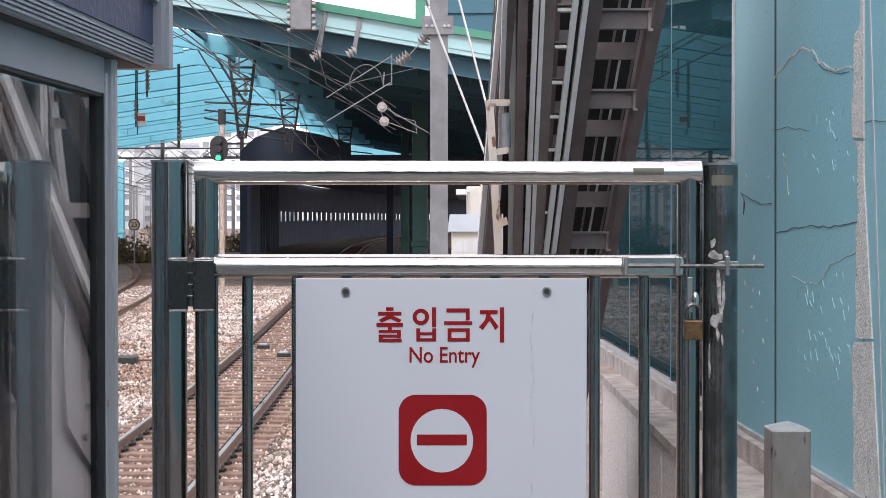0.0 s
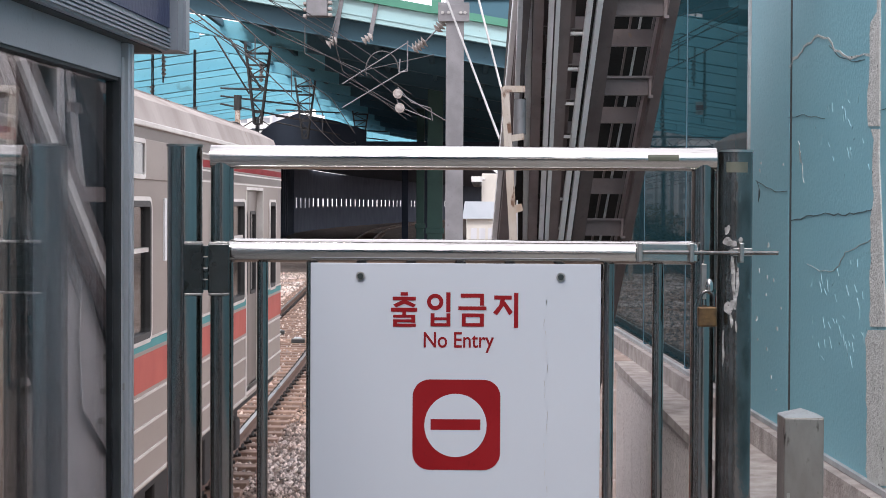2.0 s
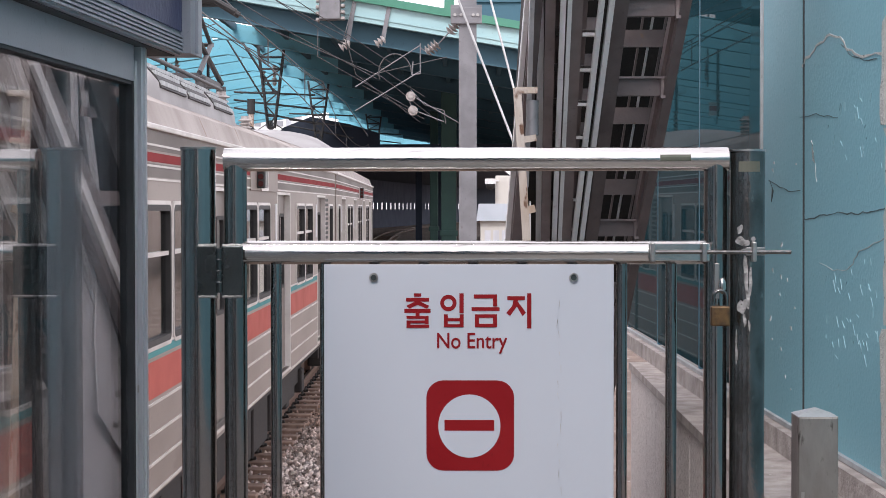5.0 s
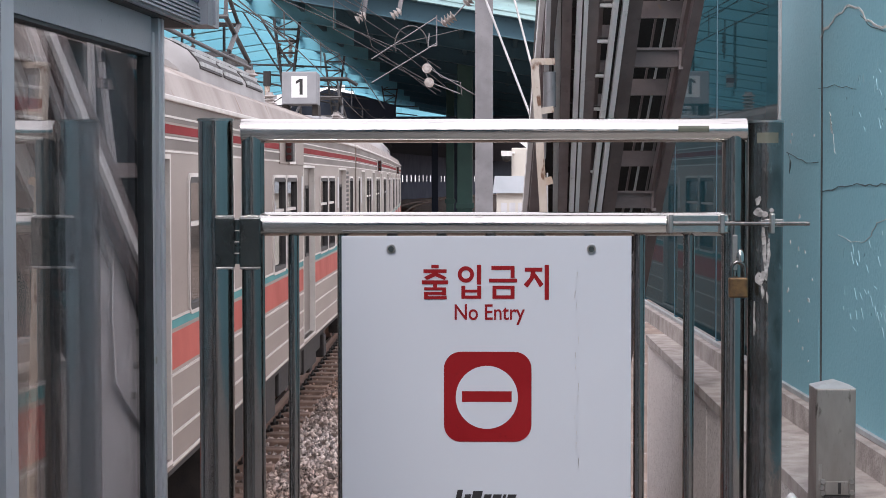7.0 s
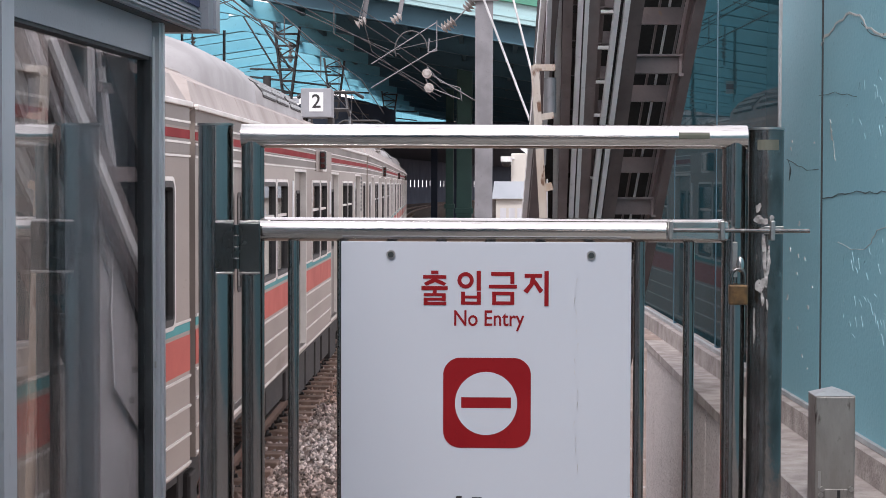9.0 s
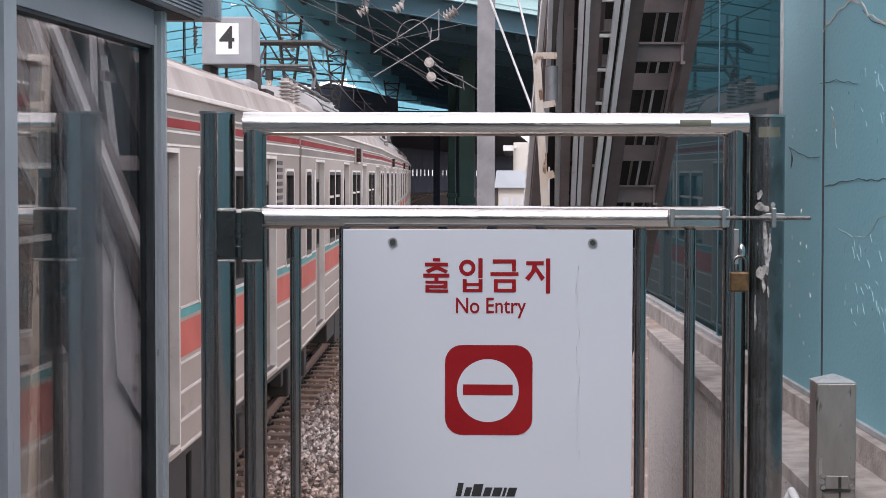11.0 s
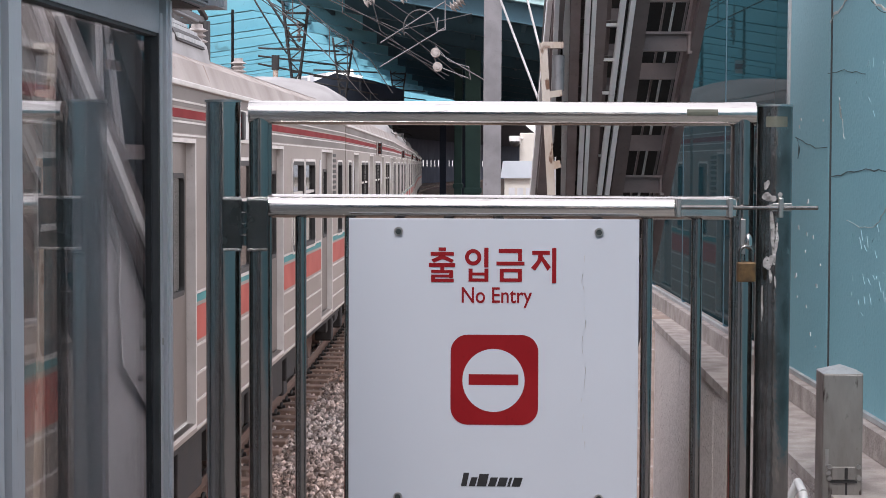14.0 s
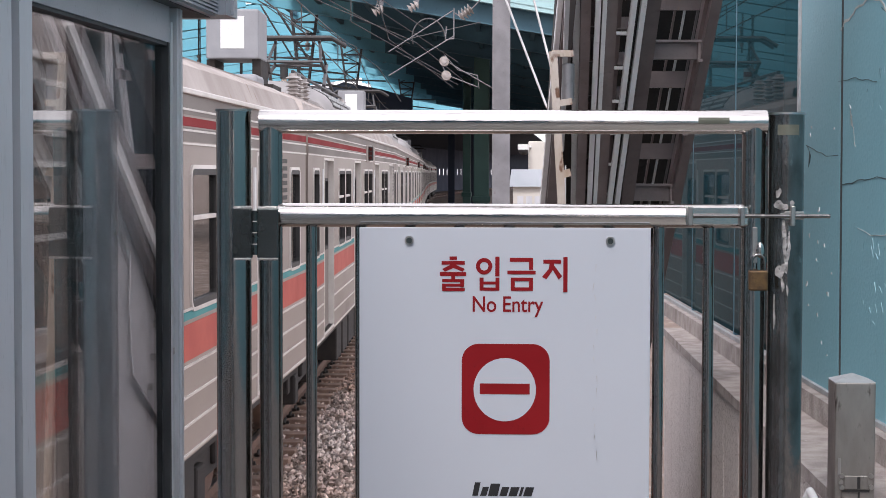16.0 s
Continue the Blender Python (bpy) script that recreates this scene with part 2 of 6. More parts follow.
M["dark_glass"] = surf("smoked_display_glass", (0.03, 0.033, 0.035), (0.045, 0.048, 0.05), 3, 0.12, 0, 0.0)
# train underside; on the stair soffit this near-black is painted shade
M["under"] = surf("sooty_underframe_and_bay_shade", (0.014, 0.0125, 0.0125), (0.034, 0.028, 0.025), 5, 0.8, 0.1, 0.4)
M["inside"] = surf("car_interior_panel", (0.66, 0.66, 0.62), (0.56, 0.56, 0.53), 2, 0.7)
M["grey_box"] = surf("grey_equipment_box", (0.22, 0.23, 0.25), (0.28, 0.29, 0.31), 3, 0.55, 0.1, 0.1)
M["white_paint"] = surf("white_paint", (0.75, 0.75, 0.74), (0.66, 0.66, 0.65), 4, 0.55)
M["hut"] = surf("cream_hut_panel", (0.62, 0.6, 0.55), (0.52, 0.5, 0.46), 1, 0.7)
M["hut_roof"] = surf("pale_blue_grey_roof", (0.5, 0.55, 0.6), (0.42, 0.47, 0.52), 1, 0.6)
M["far_white"] = surf("pale_concrete_block", (0.78, 0.78, 0.78), (0.66, 0.67, 0.69), 0.1, 0.9, 0, 0, 1)
M["far_grey"] = surf("grey_concrete_block", (0.5, 0.52, 0.54), (0.42, 0.44, 0.46), 0.1, 0.9, 0, 0, 1)
M["far_window"] = surf("distant_window_glass", (0.25, 0.27, 0.3), (0.33, 0.35, 0.38), 0.3, 0.2)
M["leaf"] = surf("dry_autumn_foliage", (0.09, 0.085, 0.035), (0.13, 0.085, 0.03), 1.2, 0.8, 0, 0.2, 12, island=0.4)
M["bark"] = surf("grey_bark", (0.09, 0.075, 0.06), (0.06, 0.05, 0.04), 6, 0.9, 0, 0.5)
M["lamp_green"] = glow("green_signal_lens", (0.01, 0.9, 0.16), 2.5)
M["lamp_dark"] = surf("dark_red_lens", (0.05, 0.008, 0.008), (0.07, 0.012, 0.01), 20, 0.2)
M["black"] = surf("black_paint", (0.012, 0.012, 0.013), (0.02, 0.02, 0.02), 9, 0.5)
M["paper"] = surf("white_number_plate", (0.72, 0.73, 0.74), (0.66, 0.67, 0.68), 5, 0.5)
M["yellow"] = surf("yellow_sign_paint", (0.6, 0.54, 0.4), (0.55, 0.49, 0.35), 3, 0.5)


# ---- mesh helpers ----
def box(bm, x0, x1, y0, y1, z0, z1, bevel=0.0):
    r = bmesh.ops.create_cube(bm, size=1.0, matrix=Matrix.LocRotScale(((x0 + x1) / 2, (y0 + y1) / 2, (z0 + z1) / 2), None, (x1 - x0, y1 - y0, z1 - z0)))
    if bevel:
        es = list({e for v in r["verts"] for e in v.link_edges})
        bmesh.ops.bevel(bm, geom=es, offset=bevel, segments=2, affect="EDGES", profile=0.5)


def tube(bm, a, b, r, n=10, r2=None):
    a, b = Vector(a), Vector(b)
    d = b - a
    m = Matrix.Translation((a + b) / 2) @ d.to_track_quat("Z", "Y").to_matrix().to_4x4()
    bmesh.ops.create_cone(bm, cap_ends=True, segments=n, radius1=r, radius2=r if r2 is None else r2, depth=d.length, matrix=m)


def beam(bm, a, b, w, h, side=(1, 0, 0)):
    """A bar of section w (along side) by h from a to b."""
    a, b, s = Vector(a), Vector(b), Vector(side)
    d = (b - a).normalized()
    s = (s - d * s.dot(d)).normalized()
    u = d.cross(s)
    vs = [bm.verts.new(p + s * i * w / 2 + u * j * h / 2) for p in (a, b) for i, j in ((-1, -1), (1, -1), (1, 1), (-1, 1))]
    for f in ((0, 1, 2, 3), (7, 6, 5, 4), (0, 4, 5, 1), (1, 5, 6, 2), (2, 6, 7, 3), (3, 7, 4, 0)):
        bm.faces.new([vs[i] for i in f])
    bmesh.ops.recalc_face_normals(bm, faces=list({f for v in vs for f in v.link_faces}))


def sheet(bm, pts, depth):
    """A flat outline pts, thickened by the vector depth."""
    f = bm.faces.new([bm.verts.new(p) for p in pts])
    r = bmesh.ops.extrude_face_region(bm, geom=[f])
    bmesh.ops.translate(bm, verts=[v for v in r["geom"] if isinstance(v, bmesh.types.BMVert)], vec=depth)
    bmesh.ops.recalc_face_normals(bm, faces=bm.faces)


def mesh_of(name, bm, material, smooth=False):
    me = bpy.data.meshes.new(name)
    bm.to_mesh(me)
    bm.free()
    me.materials.append(material)
    if smooth:
        for p in me.polygons:
            p.use_smooth = True
        me.set_sharp_from_angle(angle=radians(40))
    return me


def part(name, bm, material, parent=None, label="", smooth=False):
    """Links a bmesh, or a mesh that is shared, as one object under parent."""
    ob = new(name, bm if isinstance(bm, bpy.types.Mesh) else mesh_of(name, bm, material, smooth))
    if parent:
        ob.parent = parent
    if label:
        tagged(ob, label)
    return ob


def thing(name, label, category, group="", kind="", at=(0, 0, 0)):
    ob = new(name)
    ob.location = at
    ob.empty_display_size = 0.1
    return tagged(ob, label, category, group, kind)


def words(body, size):
    """Lettering as a mesh that stands in the x-z plane, centred."""
    cu = bpy.data.curves.new("words", "FONT")
    cu.body, cu.size, cu.align_x, cu.align_y, cu.extrude, cu.offset = body, size, "CENTER", "CENTER", 0.002, size * 0.012
    tmp = new("words", cu)
    bpy.context.view_layer.update()
    me = bpy.data.meshes.new_from_object(tmp.evaluated_get(bpy.context.evaluated_depsgraph_get()))
    bpy.data.objects.remove(tmp)
    me.materials.clear()
    me.transform(Euler((radians(90), 0, 0)).to_matrix().to_4x4())
    return me


def pipe(pts, r, n=10):
    """One bent tube through pts."""
    bm = bmesh.new()
    pts = [Vector(p) for p in pts]
    rings, side = [], None
    for i, p in enumerate(pts):
        d = (pts[min(i + 1, len(pts) - 1)] - pts[max(i - 1, 0)]).normalized()
        side = d.orthogonal().normalized() if side is None else (side - d * side.dot(d)).normalized()
        up = d.cross(side)
        rings.append([bm.verts.new(p + r * (side * math.cos(2 * math.pi * k / n) + up * math.sin(2 * math.pi * k / n))) for k in range(n)])
    for a, b in zip(rings, rings[1:]):
        for k in range(n):
            bm.faces.new((a[k], a[(k + 1) % n], b[(k + 1) % n], b[k]))
    bm.faces.new(rings[0][::-1])
    bm.faces.new(rings[-1])
    bmesh.ops.recalc_face_normals(bm, faces=bm.faces)
    return bm


def B(*boxes, bevel=0.0):
    bm = bmesh.new()
    for b in boxes:
        box(bm, *b, bevel=bevel)
    return bm


def T(*tubes, n=10):
    bm = bmesh.new()
    for t in tubes:
        tube(bm, *t, n=n)
    return bm


TILT = math.atan(-56 / 3050)


def ray_at(u, v, y):
    """The place at depth y that lies u to the side and v above the first view's axis, in units of 1/3050."""
    c, s = math.cos(TILT), math.sin(TILT)
    d = Vector(((u - 784) / 3050, c - s * (441 - v) / 3050, s + c * (441 - v) / 3050))
    d *= y / d.y
    return Vector((d.x, d.y, d.z + EYE))


# ---- the track's line ----
LINE = [(-260, -60.0), (-120, -16.5), (-60, -7.9), (0, -3.78), (8, -3.6), (17, -3.53), (25.6, -3.61), (34.6, -3.77), (44, -4.06), (61, -4.65), (80, -5.3),
        (100, -6.1), (120, -6.95), (140, -7.7), (160, -8.4), (200, -9.2), (240, -8.4), (300, -4.0), (400, 8.0), (520, 26.0)]


def line_x(y):
    """The track centre's x at y, a smooth curve through LINE."""
    for i in range(len(LINE) - 1):
        if y <= LINE[i + 1][0] or i == len(LINE) - 2:
            break
    (y0, x0), (y1, x1) = LINE[i], LINE[i + 1]
    def slope(k):
        a, b = LINE[max(k - 1, 0)], LINE[min(k + 1, len(LINE) - 1)]
        return (b[1] - a[1]) / (b[0] - a[0])
    h, s = y1 - y0, (y - y0) / (y1 - y0)
    return ((2 * s**3 - 3 * s**2 + 1) * x0 + (s**3 - 2 * s**2 + s) * h * slope(i) + (-2 * s**3 + 3 * s**2) * x1 + (s**3 - s**2) * h * slope(i + 1))


def sweep(bm, section, ys, dx=0.0, z0=0.0, bend=0.0):
    """A section of (x, z) points swept along the track's line."""
    rings = []
    for y in ys:
        t = (line_x(y + 0.5) - line_x(y - 0.5))
        n = Vector((1, -t, 0)).normalized()
        c = Vector((line_x(y) - bend * max(0, y - 40) ** 2, y, z0))
        rings.append([bm.verts.new(c + n * (dx + sx) + Vector((0, 0, sz))) for sx, sz in section])
    k = len(section)
    for r, q in zip(rings, rings[1:]):
        for i in range(k):
            bm.faces.new((r[i], q[i], q[(i + 1) % k], r[(i + 1) % k]))
    for r in (rings[0], rings[-1]):
        bm.faces.new(r)
    bmesh.ops.recalc_face_normals(bm, faces=bm.faces)


# ---- ground, platform and walls ----
def ground():
    bm = bmesh.new()
    ys = [-2500, -400, -100, -30] + [y for y in range(-20, 121, 2)] + [160, 240, 400, 900, 2500]
    xs = [-2500, -500, -120, -50] + [x for x in range(-40, 21, 2)] + [60, 200, 600, 2500]
    grid = [[bm.verts.new((x, y, RAIL - 0.24 + (0.05 * noise.noise((x * 0.23, y * 0.19, 0)) if abs(x) < 60 and -30 < y < 200 else 0))) for x in xs] for y in ys]
    for a, b in zip(grid, grid[1:]):
        for i in range(len(xs) - 1):
            bm.faces.new((a[i], a[i + 1], b[i + 1], b[i]))
    ob = part("ground", bm, M["ballast"], smooth=True)
    tagged(ob, "wide bed of crushed grey and rust-brown ballast stones", "ground", kind="structure")


def platform():
    ob = part("platform_floor", B((-1.85, 1.2, -40, 3.25, -1.3, 0.0), bevel=0.02), M["concrete"])
    tagged(ob, "worn grey concrete platform end behind the gate", "platform", kind="structure")
    # unseen roof and rear wall, added to darken reflections and block sky
    ob = part("ceiling", B((-1.8, 1.2, -30, -5.0, 3.4, 3.6)), M["teal_dark"])
    tagged(ob, "unseen dark teal roof added behind the viewer", "ceiling", kind="structure")
    ob = part("wall_back", B((-1.8, 0.7, -12.3, -12, 0.0, 3.4)), M["teal_dark"])
    tagged(ob, "unseen dark wall added to close off the platform's rear", "wall", kind="structure")


def wall_x(y):
    return 0.97 - 0.0275 * y


def on_wall(u, v, out=0.003):
    """The place on the painted wall that lies at (u, v) of the first view, a little proud of it."""
    q = ray_at(u, v, 1.0) - Vector((0, 0, EYE))
    k = (0.97 - out) / (q.x + 0.0275 * q.y)
    return q * k + Vector((0, 0, EYE))


def wall_right():
    th = 0.25
    for i, (y0, y1) in enumerate(((-12, -6), (-6, 0), (0, 2.71), (2.714, 3.563), (3.567, 4.418), (4.422, 4.925))):
        if i == 0:
            wall = thing("wall_east", "teal painted plaster wall with cracks, scuffs and peeling paint", "wall", kind="structure")
        bm = bmesh.new()
        sheet(bm, [(wall_x(y0), y0, 1.36), (wall_x(y1), y1, 1.36), (wall_x(y1), y1, 3.2), (wall_x(y0), y0, 3.2)], (th, 0, 0))
        part("panel", bm, M["blue_wall"], wall)
    bm = bmesh.new()
    sheet(bm, [(wall_x(-12) + 0.006, -12, 1.36), (wall_x(4.9) + 0.006, 4.9, 1.36), (wall_x(4.9) + 0.006, 4.9, 3.2), (wall_x(-12) + 0.006, -12, 3.2)], (th - 0.02, 0, 0))
    part("joint_filler", bm, M["seam"], wall)
    # bare strip where the paint has come off along a joint
    rng = random.Random(4)
    for v0, v1 in ((-120, 245), (250, 600), (606, 882), (886, 1060)):
        bm = bmesh.new()
        left, right = [], []
        n = 18
        for j in range(n + 1):
            v = v0 + (v1 - v0) * j / n
            wide = float(np.interp(v, (-120, 50, 60, 240, 262, 385, 395, 600, 618, 882, 1060), (3, 4, 17, 20, 9, 13, 18, 28, 36, 46, 50))) + rng.uniform(-1.6, 1.6)
            c = 1528 + max(0, v - 300) * 0.05
            left.append(on_wall(c - wide, v))
            right.append(on_wall(c, v))
        sheet(bm, left + right[::-1], (0.004, 0, 0))
        part("bare_plaster", bm, M["plaster"], wall, "rough grey plaster where the paint has peeled")
    # cracks
    def crack(name, pts, wide, mat, label):
        bm = bmesh.new()
        fine = []
        for (a, b), (c, d) in zip(pts, pts[1:]):
            n = max(2, int(math.hypot(c - a, d - b) / 7))
            for j in range(n):
                s = j / n
                fine.append((a + (c - a) * s + rng.uniform(-2, 2), b + (d - b) * s + rng.uniform(-2, 2)))
        fine.append(pts[-1])
        up = [on_wall(a, b - wide * rng.uniform(0.2, 0.8), 0.0015) for a, b in fine]
        dn = [on_wall(a, b + wide * rng.uniform(0.2, 0.8), 0.0015) for a, b in fine]
        sheet(bm, up + dn[::-1], (0.003, 0, 0))
        part(name, bm, mat, wall, label)
    crack("crack", [(1368, 138), (1395, 105), (1420, 85), (1438, 92), (1450, 112), (1478, 124), (1500, 118), (1520, 121)], 4.0, M["plaster"], "pale crack in the plaster")
    crack("crack", [(1438, 100), (1450, 119), (1478, 131), (1502, 127)], 1.4, M["crack"], "")
    crack("crack", [(1374, 412), (1400, 406), (1428, 400), (1470, 402), (1500, 396), (1522, 390)], 1.8, M["crack"], "dark crack in the plaster")
    crack("crack", [(1403, 488), (1425, 500), (1450, 502), (1470, 470), (1522, 440)], 0.9, M["plaster"], "")
    crack("crack", [(1368, 232), (1395, 224), (1432, 232)], 0.8, M["crack"], "")
    crack("crack", [(1310, 344), (1330, 352), (1344, 360), (1366, 360)], 1.2, M["crack"], "")
    crack("crack", [(1312, 344), (1318, 362), (1315, 380)], 0.8, M["crack"], "")
    crack("crack", [(1386, 270), (1392, 320), (1396, 345)], 0.8, M["plaster"], "")
    crack("crack", [(1526, 216), (1545, 212), (1568, 214)], 1.0, M["crack"], "")
    # panel joints
    for u in (1371, 1532):
        bm = bmesh.new()
        tilt = 0.05 if u > 1500 else 0.0
        sheet(bm, [on_wall(u, -200, 0.0015), on_wall(u + 2.4, -200, 0.0015), on_wall(u + 2.4 + tilt * 700, 1010, 0.0015), on_wall(u + tilt * 700, 1010, 0.0015)], (0.003, 0, 0))
        part("joint", bm, M["seam"] if u < 1500 else M["pale_trim"], wall)
    # scratches and drips
    for k in range(64):
        u, v = rng.gauss(1462, 28), rng.choice((rng.uniform(180, 330), rng.uniform(480, 640), rng.uniform(490, 660)))
        h, s = rng.uniform(3, 22), rng.uniform(-2, 5)
        bm = bmesh.new()
        sheet(bm, [on_wall(u, v, 0.0012), on_wall(u + rng.uniform(0.4, 1.0), v, 0.0012), on_wall(u + s + 0.4, v + h, 0.0012), on_wall(u + s, v + h, 0.0012)], (0.002, 0, 0))
        part("scratch", bm, M["scuff"], wall)
    for k in range(18):
        u, v = rng.uniform(1310, 1362), rng.uniform(300, 720)
        bm = bmesh.new()
        sheet(bm, [on_wall(u, v, 0.0012), on_wall(u + 1.5, v - 1, 0.0012), on_wall(u + 2, v + rng.uniform(2, 7), 0.0012), on_wall(u, v + 3, 0.0012)], (0.002, 0, 0))
        part("chip", bm, M["pale_trim"], wall)
    bm = bmesh.new()
    sheet(bm, [(wall_x(-12) - 0.03, -12, -1.3), (wall_x(3.3) - 0.03, 3.3, -1.3), (wall_x(3.3) - 0.03, 3.3, 1.358), (wall_x(-12) - 0.03, -12, 1.358)], (0.3, 0, 0))
    part("plinth", bm, M["granite"], wall, "speckled granite plinth")
    # corner trim at the wall's end and base
    bm = bmesh.new()
    box(bm, wall_x(4.94) - 0.006, wall_x(4.94) + 0.02, 4.926, 4.95, 1.36, 3.2)
    part("corner_trim", bm, M["pale_trim"], wall)
    bm = bmesh.new()
    beam(bm, (wall_x(-12) - 0.004, -12, 1.366), (wall_x(8.2) - 0.004, 8.2, 1.366), 0.014, 0.012)
    part("base_trim", bm, M["pale_trim"], wall)

    # glazed stretch further on
    glass = thing("wall_glazing", "dark teal tinted glass wall with slim frames, reflecting the roof", "glass wall", kind="structure")
    for y0, y1 in ((4.96, 6.08), (6.11, 7.16), (7.19, 8.2)):
        bm = bmesh.new()
        sheet(bm, [(wall_x(y0) + 0.004, y0, 1.38), (wall_x(y1) + 0.004, y1, 1.38), (wall_x(y1) + 0.004, y1, 3.2), (wall_x(y0) + 0.004, y0, 3.2)], (0.02, 0, 0))
        part("pane", bm, M["wall_glass"], glass)
        part("mullion", B((wall_x(y1) + 0.004, wall_x(y1) + 0.06, y1, y1 + 0.03, 1.37, 3.2)), M["teal_dark"], glass)

    # the parapet below: ledge and stone facing
    par = thing("parapet", "low parapet with a grimy concrete ledge and speckled granite facing", "parapet", kind="structure")
    bm = bmesh.new()
    sheet(bm, [(0.66, 3.3, 1.265), (0.66, 7.2, 1.265), (wall_x(7.2) + 0.1, 7.2, 1.265), (wall_x(3.3) + 0.1, 3.3, 1.265)], (0, 0, 0.03))
    part("ledge", bm, M["ledge"], par)
    bm = bmesh.new()
    sheet(bm, [(wall_x(3.3) - 0.035, 3.3, 1.296), (wall_x(8.2) - 0.035, 8.2, 1.296), (wall_x(8.2) + 0.1, 8.2, 1.296), (wall_x(3.3) + 0.1, 3.3, 1.296)], (0, 0, 0.062))
    part("kerb", bm, M["ledge"], par)
    y = 3.3
    while y < 7.15:
        y1 = min(y + 0.325, 7.2)
        part("facing_slab", B((0.668, 0.70, y + 0.004, y1 - 0.004, 0.2, 1.263), bevel=0.003), M["granite"], par)
        y = y1
    part("core", B((0.69, 1.0, 3.32, 7.19, -1.2, 1.262)), M["ledge"], par)
    part("foot", B((0.669, 0.7, 3.3, 7.2, -1.2, 0.198)), M["granite"], par)


# ---- the gate ----
def gate_xy(u, v):
    return (u - 784) * 3.0 / 3050, EYE + (385 - v) * 3.0 / 3050


PX = 3.0 / 3050
GY = 3.0


def flat(bm, u0, u1, v0, v1, y, d=0.0012):
    x0, z1 = gate_xy(u0, v0)
    x1, z0 = gate_xy(u1, v1)
    box(bm, x0, x1, y - d, y, z0, z1)


def poly(bm, pts, y, d=0.0012):
    sheet(bm, [(gate_xy(u, v)[0], y, gate_xy(u, v)[1]) for u, v in pts], (0, -d, 0))


def rounded(u0, u1, v0, v1, r, n=8):
    pts = []
    for cu, cv, a0 in ((u1 - r, v0 + r, -90), (u1 - r, v1 - r, 0), (u0 + r, v1 - r, 90), (u0 + r, v0 + r, 180)):
        for k in range(n + 1):
            a = radians(a0 + 90 * k / n)
            pts.append((cu + r * math.cos(a), cv + r * math.sin(a)))
    return pts


def ring(bm, cu, cv, r0, r1, y, d=0.0012, n=28):
    for k in range(n):
        a, b = 2 * math.pi * k / n, 2 * math.pi * (k + 1) / n
        poly(bm, [(cu + r * math.cos(t), cv + r * math.sin(t)) for r, t in ((r0, a), (r1, a), (r1, b), (r0, b))], y, d)


